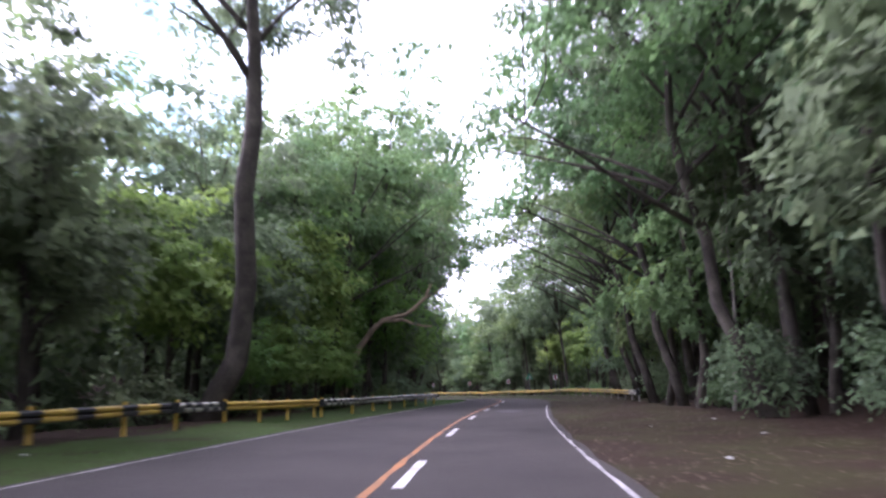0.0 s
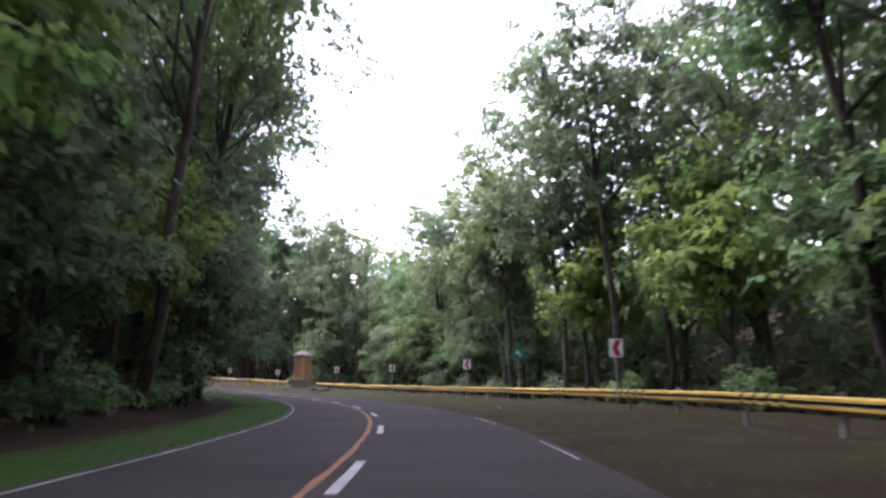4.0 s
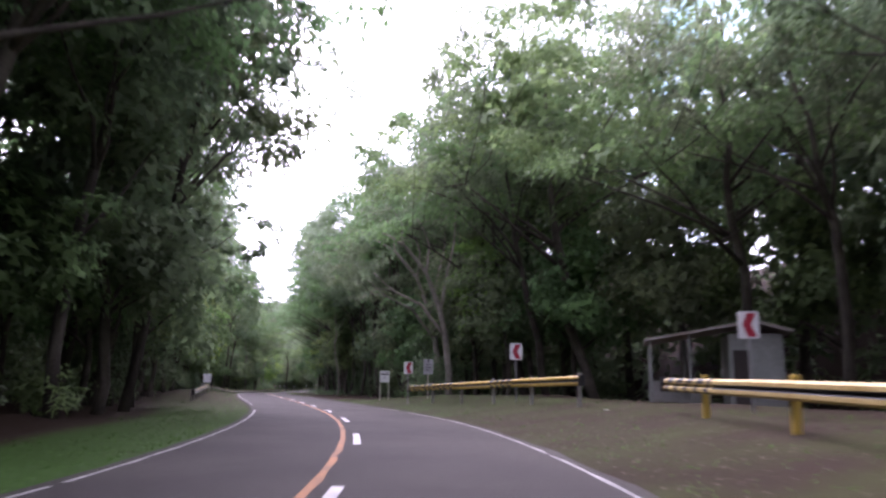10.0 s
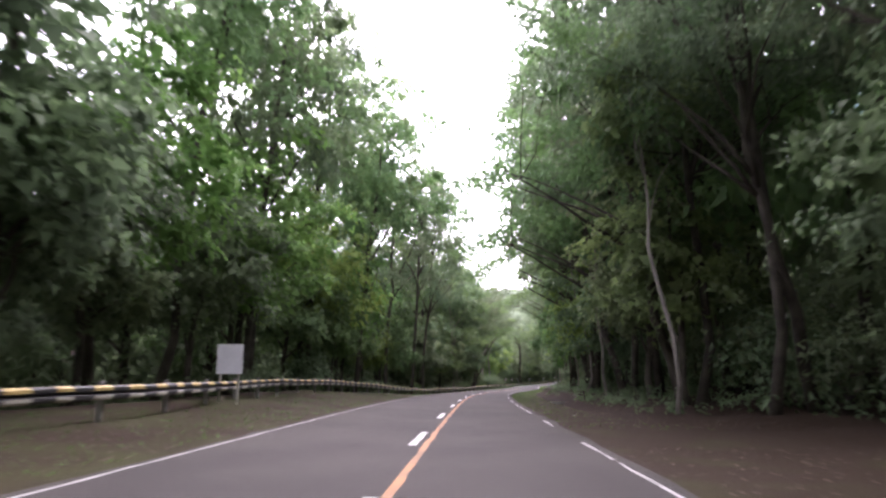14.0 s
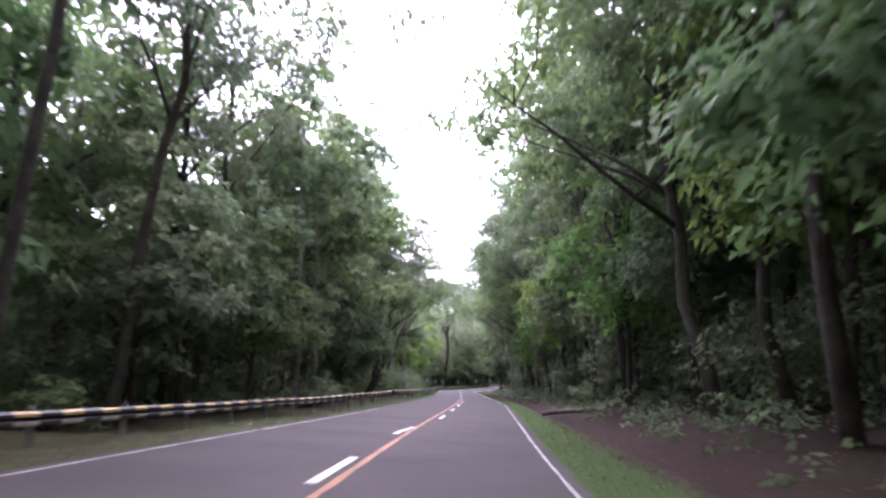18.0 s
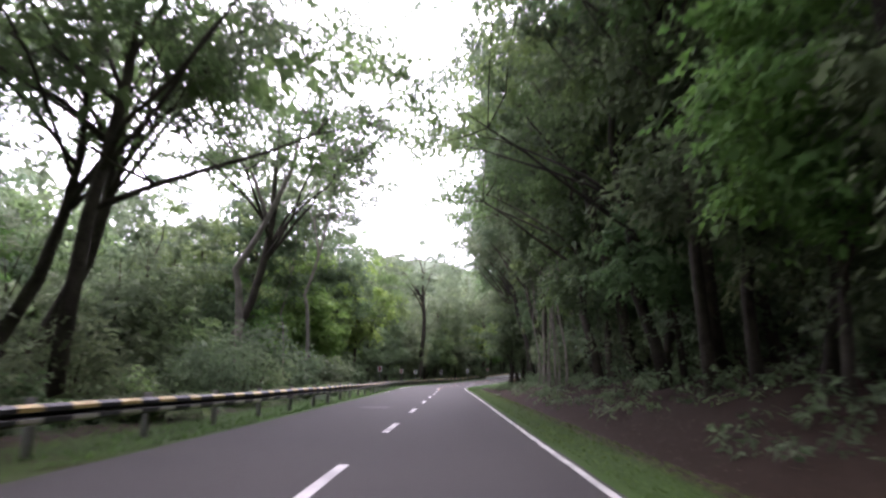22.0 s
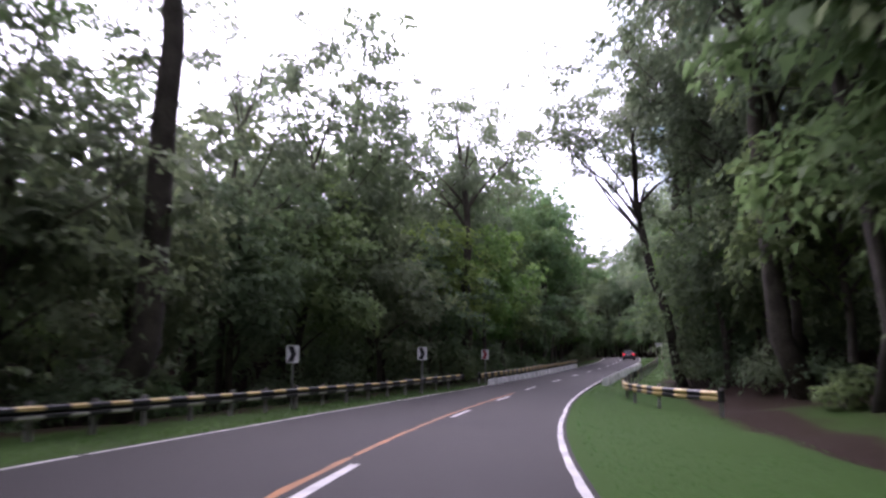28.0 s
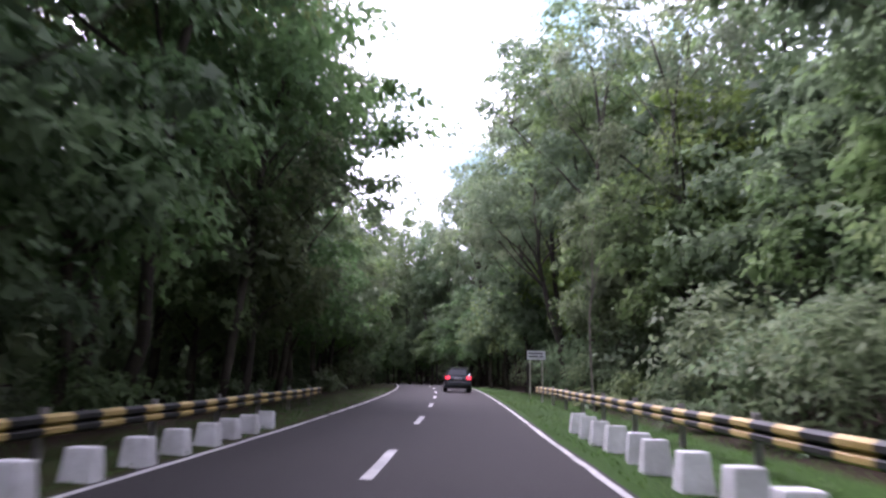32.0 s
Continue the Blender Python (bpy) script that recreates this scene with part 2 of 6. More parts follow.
# how far the verge stands above or below the crown of the road
RISE = {-1: table([(-60, 0.2), (50, 0.15), (85, 0.0), (226, 0.05), (240, 0.3), (250, 0.45), (264, 0.45), (282, 0.5), (296, 0.2), (315, -0.4), (345, -0.4), (366, -0.15), (390, 0.0), (465, -0.05), (480, -0.12), (525, -0.1), (545, -0.12), (800, -0.1)]),
        1: table([(-60, 0.0), (60, 0.1), (85, 0.3), (153, 0.3), (158, 0.3), (166, 0.52), (173, 0.58), (182, 0.65), (195, 0.75), (212, 0.8), (228, 0.3), (240, 0.0), (520, 0.0), (530, -0.1), (800, -0.1)])}


def relief(s, d):
    """Height of the ground above the road's centre line."""
    s, d = np.asarray(s, float), np.asarray(d, float)
    h = np.zeros(np.broadcast(s, d).shape)
    for side in (-1, 1):
        e = d * side
        v, q, b = VERGE[side](s), DITCH[side](s), BANK[side](s)
        edge = LEFT_EDGE(s) if side < 0 else RIGHT_EDGE(s)
        out = np.clip((e - edge - 0.3) / 2.0, 0, 1)
        dip = q * np.clip(1 - np.abs(e - v - 0.6) / 0.75, 0, 1)
        up = b * np.clip((e - v - 1.1) / 8.0, 0, 1) ** 1.2 + np.sign(b) * 0.05 * np.clip(e - v - 9, 0, 60)
        # added slope behind the wood, shuts out bright sky between the trunks
        up = up + 0.85 * np.clip(e - v - 16, 0, 20)
        h = np.where(e > 0, RISE[side](s) * np.clip((e - edge - 0.2) / 4.0, 0, 1) - 0.03 * out - dip + up, h)
    return h


def spot(s, d, up=0.0):
    """A place in the world at s, d, on the ground."""
    c, t = centre(s), way(s)
    return Vector((c[0] + t[1] * d, c[1] - t[0] * d, c[2] + float(relief(s, d)) + up))


def heading(s):
    """Turn about z, in degrees, that lays +y along the road."""
    t = way(s)
    return math.degrees(math.atan2(-t[0], t[1]))


def stand(s, d, up=0.0, turn=0.0):
    p = spot(s, d, up)
    return pose(p.x, p.y, p.z, 0, 0, heading(s) + turn)


# ---- materials ----
def material(name, base, rough=0.8, vary=0.25, scale=3.0, fine=40.0, bump=0.2, metal=0.0, other=None, mask_scale=0.4, coat=0.0, island=0.0, objects=0.0):
    """Two-scale procedural surface: base colour, patches of another colour, fine grain and relief."""
    m = bpy.data.materials.new(name)
    m.use_nodes = True
    nt = m.node_tree
    b = nt.nodes["Principled BSDF"]
    b.inputs["Roughness"].default_value, b.inputs["Metallic"].default_value = rough, metal
    b.inputs["Specular IOR Level"].default_value = 0.5 if metal or coat else 0.25
    if coat:
        b.inputs["Coat Weight"].default_value = coat
    geo = nt.nodes.new("ShaderNodeNewGeometry")
    big, small = nt.nodes.new("ShaderNodeTexNoise"), nt.nodes.new("ShaderNodeTexNoise")
    big.inputs["Scale"].default_value, big.inputs["Detail"].default_value = mask_scale, 5
    small.inputs["Scale"].default_value, small.inputs["Detail"].default_value = fine, 3
    for n in (big, small):
        nt.links.new(geo.outputs["Position"], n.inputs["Vector"])
    ramp = nt.nodes.new("ShaderNodeValToRGB")
    ramp.color_ramp.elements[0].position, ramp.color_ramp.elements[1].position = 0.38, 0.64
    nt.links.new(big.outputs["Fac"], ramp.inputs["Fac"])
    mix = nt.nodes.new("ShaderNodeMix")
    mix.data_type = "RGBA"
    mix.inputs["A"].default_value = (*base, 1)
    mix.inputs["B"].default_value = (*(other or [c * (1 - vary) for c in base]), 1)
    nt.links.new(ramp.outputs["Color"], mix.inputs["Factor"])
    val = nt.nodes.new("ShaderNodeMath")
    val.operation = "MULTIPLY_ADD"
    val.inputs[1].default_value, val.inputs[2].default_value = vary * 2, 1 - vary
    nt.links.new(small.outputs["Fac"], val.inputs[0])
    hsv = nt.nodes.new("ShaderNodeHueSaturation")
    nt.links.new(mix.outputs["Result"], hsv.inputs["Color"])
    last = val.outputs[0]
    for amount, source in ((island, geo.outputs["Random Per Island"]), (objects, None)):
        if not amount:
            continue
        if source is None:
            source = nt.nodes.new("ShaderNodeObjectInfo").outputs["Random"]
        add = nt.nodes.new("ShaderNodeMath")
        add.operation = "MULTIPLY_ADD"
        add.inputs[1].default_value, add.inputs[2].default_value = amount, 1 - amount / 2
        nt.links.new(source, add.inputs[0])
        mul = nt.nodes.new("ShaderNodeMath")
        mul.operation = "MULTIPLY"
        nt.links.new(last, mul.inputs[0])
        nt.links.new(add.outputs[0], mul.inputs[1])
        last = mul.outputs[0]
    nt.links.new(last, hsv.inputs["Value"])
    nt.links.new(hsv.outputs["Color"], b.inputs["Base Color"])
    if bump:
        bp = nt.nodes.new("ShaderNodeBump")
        bp.inputs["Strength"].default_value, bp.inputs["Distance"].default_value = bump, 0.02
        nt.links.new(small.outputs["Fac"], bp.inputs["Height"])
        nt.links.new(bp.outputs["Normal"], b.inputs["Normal"])
    return m


def leaf_material(name, base, yellow, gloss=0.7, through=0.52):
    """Leaves: colour varies from leaf to leaf and from tree to tree, and light comes through them."""
    m = bpy.data.materials.new(name)
    m.use_nodes = True
    nt = m.node_tree
    b = nt.nodes["Principled BSDF"]
    out = nt.nodes["Material Output"]
    b.inputs["Roughness"].default_value, b.inputs["Specular IOR Level"].default_value = gloss, 0.22
    geo, info = nt.nodes.new("ShaderNodeNewGeometry"), nt.nodes.new("ShaderNodeObjectInfo")
    noise_t = nt.nodes.new("ShaderNodeTexNoise")
    noise_t.inputs["Scale"].default_value, noise_t.inputs["Detail"].default_value = 0.35, 3
    nt.links.new(geo.outputs["Position"], noise_t.inputs["Vector"])
    mix = nt.nodes.new("ShaderNodeMix")
    mix.data_type = "RGBA"
    mix.inputs["A"].default_value, mix.inputs["B"].default_value = (*base, 1), (*yellow, 1)
    ramp = nt.nodes.new("ShaderNodeMapRange")
    ramp.inputs["From Min"].default_value, ramp.inputs["From Max"].default_value = 0.4, 0.75
    nt.links.new(noise_t.outputs["Fac"], ramp.inputs["Value"])
    nt.links.new(ramp.outputs[0], mix.inputs["Factor"])
    hsv = nt.nodes.new("ShaderNodeHueSaturation")
    nt.links.new(mix.outputs["Result"], hsv.inputs["Color"])
    tone = nt.nodes.new("ShaderNodeMath")
    tone.operation = "MULTIPLY_ADD"
    tone.inputs[1].default_value, tone.inputs[2].default_value = 0.4, 0.8
    nt.links.new(geo.outputs["Random Per Island"], tone.inputs[0])
    nt.links.new(tone.outputs[0], hsv.inputs["Value"])
    hue = nt.nodes.new("ShaderNodeMath")
    hue.operation = "MULTIPLY_ADD"
    hue.inputs[1].default_value, hue.inputs[2].default_value = 0.05, 0.475
    nt.links.new(info.outputs["Random"], hue.inputs[0])
    nt.links.new(hue.outputs[0], hsv.inputs["Hue"])
    nt.links.new(hsv.outputs["Color"], b.inputs["Base Color"])
    tr = nt.nodes.new("ShaderNodeBsdfTranslucent")
    nt.links.new(hsv.outputs["Color"], tr.inputs["Color"])
    ms = nt.nodes.new("ShaderNodeMixShader")
    ms.inputs["Fac"].default_value = through
    nt.links.new(b.outputs[0], ms.inputs[1])
    nt.links.new(tr.outputs[0], ms.inputs[2])
    nt.links.new(ms.outputs[0], out.inputs["Surface"])
    return m


M = {
    "asphalt": material("worn_asphalt", (0.0335, 0.0284, 0.0244), 0.9, 0.42, fine=48, bump=0.5, other=(0.0212, 0.0178, 0.0151), mask_scale=0.28),
    "asphalt_new": material("dark_asphalt", (0.0194, 0.0168, 0.0152), 0.84, 0.3, fine=55, bump=0.35, other=(0.0145, 0.0127, 0.012), mask_scale=0.22),
    "white_paint": material("worn_white_paint", (0.4675, 0.459, 0.442), 0.7, 0.3, fine=25, bump=0.1, other=(0.2975, 0.289, 0.2805), mask_scale=1.2),
    "edge_paint": material("thin_worn_white_paint", (0.31, 0.3, 0.29), 0.75, 0.4, fine=30, bump=0.1, other=(0.17, 0.1658, 0.1615), mask_scale=1.6),
    "orange_paint": material("worn_orange_paint", (0.288, 0.12, 0.036), 0.75, 0.35, fine=25, bump=0.1, other=(0.176, 0.088, 0.036), mask_scale=1.0),
    "bark": material("brown_bark", (0.044, 0.038, 0.03), 0.95, 0.45, fine=11, bump=1.0, other=(0.08, 0.07, 0.054), mask_scale=1.5, objects=0.5),
    "bark_pale": material("pale_bark", (0.27, 0.245, 0.21), 0.9, 0.3, fine=16, bump=0.6, other=(0.17, 0.155, 0.13), mask_scale=1.8, objects=0.4),
    # tan bark, lightened so that the leaning limb looks lit
    "bark_tan_lit": material("smooth_lit_tan_bark", (0.4, 0.3, 0.2), 0.85, 0.3, fine=14, bump=0.6, other=(0.26, 0.2, 0.14), mask_scale=1.6),
    "yellow": material("yellow_rail_paint", (0.51, 0.357, 0.0595), 0.5, 0.2, fine=20, bump=0.05, other=(0.3825, 0.255, 0.051), mask_scale=2),
    "rail_white": material("dull_white_rail_paint", (0.495, 0.477, 0.405), 0.5, 0.25, fine=20, bump=0.05, other=(0.36, 0.342, 0.27), mask_scale=2),
    "rail_cream": material("faded_cream_yellow_rail_paint", (0.494, 0.38, 0.152), 0.5, 0.25, fine=20, bump=0.05, other=(0.399, 0.285, 0.095), mask_scale=2),
    "rail_black": material("black_rail_paint", (0.03, 0.03, 0.03), 0.5, 0.3, fine=20, bump=0.05, mask_scale=2),
    "concrete": material("weathered_concrete", (0.3, 0.29, 0.27), 0.9, 0.3, fine=18, bump=0.4, other=(0.2, 0.19, 0.17), mask_scale=1.5),
    "whitewash": material("whitewashed_concrete", (0.81, 0.81, 0.7992), 0.85, 0.12, fine=18, bump=0.3, other=(0.594, 0.594, 0.5724), mask_scale=2.5, objects=0.2),
    "sign_white": material("sign_white", (0.72, 0.72, 0.72), 0.4, 0.08, fine=10, bump=0.0, mask_scale=2, objects=0.15),
    "sign_grey": material("weathered_grey_sign", (0.34, 0.34, 0.34), 0.5, 0.12, fine=10, bump=0.0, mask_scale=2),
    "sign_red": material("sign_red", (0.38, 0.03, 0.05), 0.4, 0.15, fine=10, bump=0.0, mask_scale=2),
    "sign_black": material("sign_black", (0.02, 0.02, 0.022), 0.4, 0.15, fine=10, bump=0.0, mask_scale=2),
    "sign_green": material("sign_green", (0.02, 0.2, 0.1), 0.4, 0.15, fine=10, bump=0.0, mask_scale=2),
    "steel": material("dull_galvanised_steel", (0.3, 0.3, 0.29), 0.5, 0.2, fine=20, bump=0.1, metal=0.5, mask_scale=2),
    "leaf_a": leaf_material("deep_green_leaves", (0.137, 0.186, 0.1), (0.187, 0.258, 0.115)),
    "leaf_b": leaf_material("mid_green_leaves", (0.137, 0.213, 0.09), (0.2, 0.3, 0.102)),
    "leaf_c": leaf_material("grey_green_leaves", (0.14, 0.187, 0.107), (0.188, 0.248, 0.127)),
    "leaf_d": leaf_material("bright_green_leaves", (0.149, 0.259, 0.069), (0.241, 0.368, 0.086)),
    "grass": leaf_material("grass_blades", (0.055, 0.115, 0.024), (0.078, 0.13, 0.03), 0.6, 0.55),
}


def ground_material():
    """Bare litter-strewn earth and mown grass, mixed by the cover layer and broken up by noise."""
    m = bpy.data.materials.new("grass_and_earth")
    m.use_nodes = True
    nt = m.node_tree
    b = nt.nodes["Principled BSDF"]
    b.inputs["Roughness"].default_value, b.inputs["Specular IOR Level"].default_value = 0.95, 0.08
    geo = nt.nodes.new("ShaderNodeNewGeometry")
    cover = nt.nodes.new("ShaderNodeAttribute")
    cover.attribute_name = "cover"
    n1, n2, n3 = (nt.nodes.new("ShaderNodeTexNoise") for _ in range(3))
    for n, sc in ((n1, 0.5), (n2, 7.0), (n3, 45.0)):
        n.inputs["Scale"].default_value, n.inputs["Detail"].default_value = sc, 4
        nt.links.new(geo.outputs["Position"], n.inputs["Vector"])

    def mixed(a, bcol, fac):
        mx = nt.nodes.new("ShaderNodeMix")
        mx.data_type = "RGBA"
        mx.inputs["A"].default_value, mx.inputs["B"].default_value = (*a, 1), (*bcol, 1)
        nt.links.new(fac, mx.inputs["Factor"])
        return mx.outputs["Result"]

    earth = mixed((0.0165, 0.0108, 0.0072), (0.035, 0.0225, 0.0145), n2.outputs["Fac"])
    thick = mixed((0.021, 0.056, 0.009), (0.036, 0.074, 0.013), n2.outputs["Fac"])
    thin = mixed((0.0235, 0.028, 0.009), (0.04, 0.041, 0.0145), n2.outputs["Fac"])
    lush = nt.nodes.new("ShaderNodeMapRange")
    lush.inputs["From Min"].default_value, lush.inputs["From Max"].default_value = 0.5, 0.9
    nt.links.new(cover.outputs["Fac"], lush.inputs["Value"])
    both = nt.nodes.new("ShaderNodeMix")
    both.data_type = "RGBA"
    nt.links.new(lush.outputs[0], both.inputs["Factor"])
    nt.links.new(thin, both.inputs["A"])
    nt.links.new(thick, both.inputs["B"])
    lawn = both.outputs["Result"]
    add = nt.nodes.new("ShaderNodeMath")
    add.operation = "MULTIPLY_ADD"
    add.inputs[1].default_value = 1.3
    add.inputs[2].default_value = -0.65
    nt.links.new(n1.outputs["Fac"], add.inputs[0])
    tot = nt.nodes.new("ShaderNodeMath")
    tot.operation, tot.use_clamp = "ADD", True
    nt.links.new(add.outputs[0], tot.inputs[0])
    nt.links.new(cover.outputs["Fac"], tot.inputs[1])
    sharp = nt.nodes.new("ShaderNodeMapRange")
    sharp.inputs["From Min"].default_value, sharp.inputs["From Max"].default_value = 0.25, 0.7
    nt.links.new(tot.outputs[0], sharp.inputs["Value"])
    mx = nt.nodes.new("ShaderNodeMix")
    mx.data_type = "RGBA"
    nt.links.new(sharp.outputs[0], mx.inputs["Factor"])
    nt.links.new(earth, mx.inputs["A"])
    nt.links.new(lawn, mx.inputs["B"])
    nt.links.new(mx.outputs["Result"], b.inputs["Base Color"])
    bp = nt.nodes.new("ShaderNodeBump")
    bp.inputs["Strength"].default_value, bp.inputs["Distance"].default_value = 0.35, 0.03
    nt.links.new(n3.outputs["Fac"], bp.inputs["Height"])
    nt.links.new(bp.outputs["Normal"], b.inputs["Normal"])
    return m


M["ground"] = ground_material()


# ---- mesh helpers ----
def mesh_of(name, verts, faces, mats, slots=None, smooth=False):
    me = bpy.data.meshes.new(name)
    me.from_pydata([tuple(v) for v in verts], [], [tuple(f) for f in faces])
    for m in mats:
        me.materials.append(m)
    if slots is not None:
        me.polygons.foreach_set("material_index", np.asarray(slots, dtype=np.int32))
    if smooth:
        me.polygons.foreach_set("use_smooth", np.ones(len(me.polygons), dtype=bool))
    me.update()
    return me


def part(name, bm, mat, parent, label="", smooth=False):
    """Links a bmesh (or a ready mesh) as one mesh object under a thing or a part."""
    if isinstance(bm, bmesh.types.BMesh):
        me = bpy.data.meshes.new(name)
        bm.to_mesh(me)
        bm.free()
        me.materials.append(mat)
        if smooth:
            me.polygons.foreach_set("use_smooth", np.ones(len(me.polygons), dtype=bool))
    else:
        me = bm
    ob = new(name, me)
    if parent:
        ob.parent = parent
    if label:
        ob["label"] = label
    return ob


def thing(name, label, category, group="", kind="", m=None):
    ob = new(name)
    ob.empty_display_size = 0.2
    tagged(ob, label, category, group, kind)
    if m is not None:
        ob.matrix_basis = m
    return ob


def box(bm, x0, y0, z0, x1, y1, z1, bevel=0.0, taper=0.0):
    """A box added to bm; taper: how much each side leans in at the top."""
    vs = [bm.verts.new(p) for p in ((x0, y0, z0), (x1, y0, z0), (x1, y1, z0), (x0, y1, z0),
          (x0 + taper, y0 + taper, z1), (x1 - taper, y0 + taper, z1), (x1 - taper, y1 - taper, z1), (x0 + taper, y1 - taper, z1))]
    fs = [bm.faces.new([vs[i] for i in f]) for f in ((3, 2, 1, 0), (4, 5, 6, 7), (0, 1, 5, 4), (1, 2, 6, 5), (2, 3, 7, 6), (3, 0, 4, 7))]
    if bevel:
        es = list({e for f in fs for e in f.edges})
        bmesh.ops.bevel(bm, geom=es, offset=bevel, segments=2, affect="EDGES", profile=0.6)
    return bm


def boxed(*a, **k):
    return box(bmesh.new(), *a, **k)


def tube(points, radii, sides=7, caps=True, rough=0.0, rng=None):
    """Vertices and faces of a tapering tube along points."""
    pts = [Vector(p) for p in points]
    verts, faces = [], []
    side = Vector((1, 0, 0))
    for i, p in enumerate(pts):
        t = (pts[min(i + 1, len(pts) - 1)] - pts[max(i - 1, 0)]).normalized()
        side = (side - t * side.dot(t))
        side = side.normalized() if side.length > 1e-4 else t.orthogonal().normalized()
        other = t.cross(side)
        for k in range(sides):
            a = 2 * math.pi * k / sides
            r = radii[i] * (1 + (rng.uniform(-rough, rough) if rng else 0))
            verts.append(p + (side * math.cos(a) + other * math.sin(a)) * r)
    for i in range(len(pts) - 1):
        for k in range(sides):
            a, b = i * sides + k, i * sides + (k + 1) % sides
            faces.append((a, b, b + sides, a + sides))
    if caps:
        faces.append(tuple(range(sides - 1, -1, -1)))
        faces.append(tuple(range((len(pts) - 1) * sides, len(pts) * sides)))
    return verts, faces


def join(lists):
    verts, faces = [], []
    for v, f in lists:
        n = len(verts)
        verts += list(v)
        faces += [tuple(i + n for i in q) for q in f]
    return verts, faces


# ---- ground and road ----
def build_ground():
    ss = np.arange(-55, 760, 1.6)
    side = np.array([0, 1.5, 2.7, 3.3, 3.8, 4.4, 5.0, 5.5, 5.9, 6.3, 6.7, 7.1, 7.6, 8.2, 8.8, 9.4, 10, 11, 12.5, 14, 16, 19, 23, 28, 34, 42, 52])
    dd = np.r_[-side[:0:-1], side]
    c, t = centre(ss), way(ss)
    rel = relief(ss[:, None], dd[None, :])
    x = c[:, 0:1] + t[:, 1:2] * dd
    y = c[:, 1:2] - t[:, 0:1] * dd
    lump = np.array([[noise.noise(Vector((a * 0.25, b * 0.25, 0))) for a, b in zip(r, q)] for r, q in zip(x, y)])
    off = np.clip((np.abs(dd) - 5) / 4, 0, 1)
    z = c[:, 2:3] + rel - 0.03 + lump * 0.22 * off - np.where(np.abs(dd) < 3, 0.05, 0)
    n, k = x.shape
    verts = np.stack([x, y, z], -1).reshape(-1, 3).tolist()
    faces = [(i * k + j, i * k + j + 1, (i + 1) * k + j + 1, (i + 1) * k + j) for i in range(n - 1) for j in range(k - 1)]
    base = len(verts)
    far = 2600.0
    verts += [(-far - 200, -far + 200, -4.5), (far - 200, -far + 200, -4.5), (far - 200, far + 200, -4.5), (-far - 200, far + 200, -4.5)]
    faces.append((base, base + 1, base + 2, base + 3))
    me = mesh_of("ground", verts, faces, [M["ground"]], smooth=True)
    # cover: 1 where grass grows, 0 for bare earth under the trees
    green = np.zeros((n, k))
    for sgn in (-1, 1):
        e = dd[None, :] * sgn
        v = VERGE[sgn](ss)[:, None]
        amount = (GRASS_LEFT if sgn < 0 else GRASS_RIGHT)(ss)[:, None]
        near = np.clip((v + 0.15 - e) / 0.5, 0, 1)
        # here and there the grass goes on beyond the ditch
        again = np.clip((e - v - 1.1) / 0.4, 0, 1) * np.clip((v + 5.0 - e) / 1.5, 0, 1) * np.interp(ss, [295, 320, 362, 380, 455, 470, 510, 520], [0, 0.2, 0.2, 0.1, 0.1, 0.8, 0.8, 0])[:, None] * (sgn > 0)
        ends = amount * np.clip((v + 0.5 - e) / 1.2, 0, 1)
        green = np.where(e > 0, np.where((ss[:, None] > 295) & (ss[:, None] < 520) & (sgn > 0), amount * near + again, ends), green)
    cov = np.r_[green.ravel(), np.full(4, 0.75)]
    at = me.attributes.new("cover", "FLOAT", "POINT")
    at.data.foreach_set("value", cov.astype(np.float32))
    ob = new("ground", me)
    tagged(ob, "grass verges and leaf-strewn earth under the forest", "ground", kind="structure")


GRASS_LEFT = table([(-60, 0.7), (40, 0.7), (80, 0.9), (180, 0.9), (220, 0.55), (245, 0.45), (300, 0.45), (330, 0.55), (380, 0.6), (400, 0.95), (520, 0.8), (540, 0.6), (800, 0.5)])
GRASS_RIGHT = table([(-60, 0.35), (50, 0.38), (85, 0.5), (150, 0.55), (175, 0.48), (190, 0.45), (200, 0.6), (230, 0.6), (240, 0.3), (260, 0.2), (300, 0.7), (330, 0.85), (440, 0.8), (470, 1.0), (560, 1.0), (800, 0.8)])


def strip(name, s0, s1, left, right, mat, up, label, step=1.5, wobble=0.0, thick=0.0, category="marking"):
    """A ribbon laid along the road between two offsets (numbers or functions of s)."""
    ss = np.linspace(s0, s1, max(2, int((s1 - s0) / step) + 1))
    a = left(ss) if callable(left) else np.full(len(ss), left)
    b = right(ss) if callable(right) else np.full(len(ss), right)
    if wobble:
        a = a + np.array([noise.noise(Vector((s * 0.9, 3, 0))) for s in ss]) * wobble
        b = b + np.array([noise.noise(Vector((s * 0.9, 9, 0))) for s in ss]) * wobble
    c, t = centre(ss), way(ss)
    verts, faces = [], []
    for d in (a, b):
        verts += np.stack([c[:, 0] + t[:, 1] * d, c[:, 1] - t[:, 0] * d, c[:, 2] + up], -1).tolist()
    n = len(ss)
    faces = [(i, n + i, n + i + 1, i + 1) for i in range(n - 1)]
    if thick:
        for d in (a, b):
            verts += np.stack([c[:, 0] + t[:, 1] * d, c[:, 1] - t[:, 0] * d, c[:, 2] + up - thick], -1).tolist()
        faces += [(i, i + 1, 2 * n + i + 1, 2 * n + i) for i in range(n - 1)] + [(n + i, 3 * n + i, 3 * n + i + 1, n + i + 1) for i in range(n - 1)]
    return mesh_of(name, verts, faces, [mat])


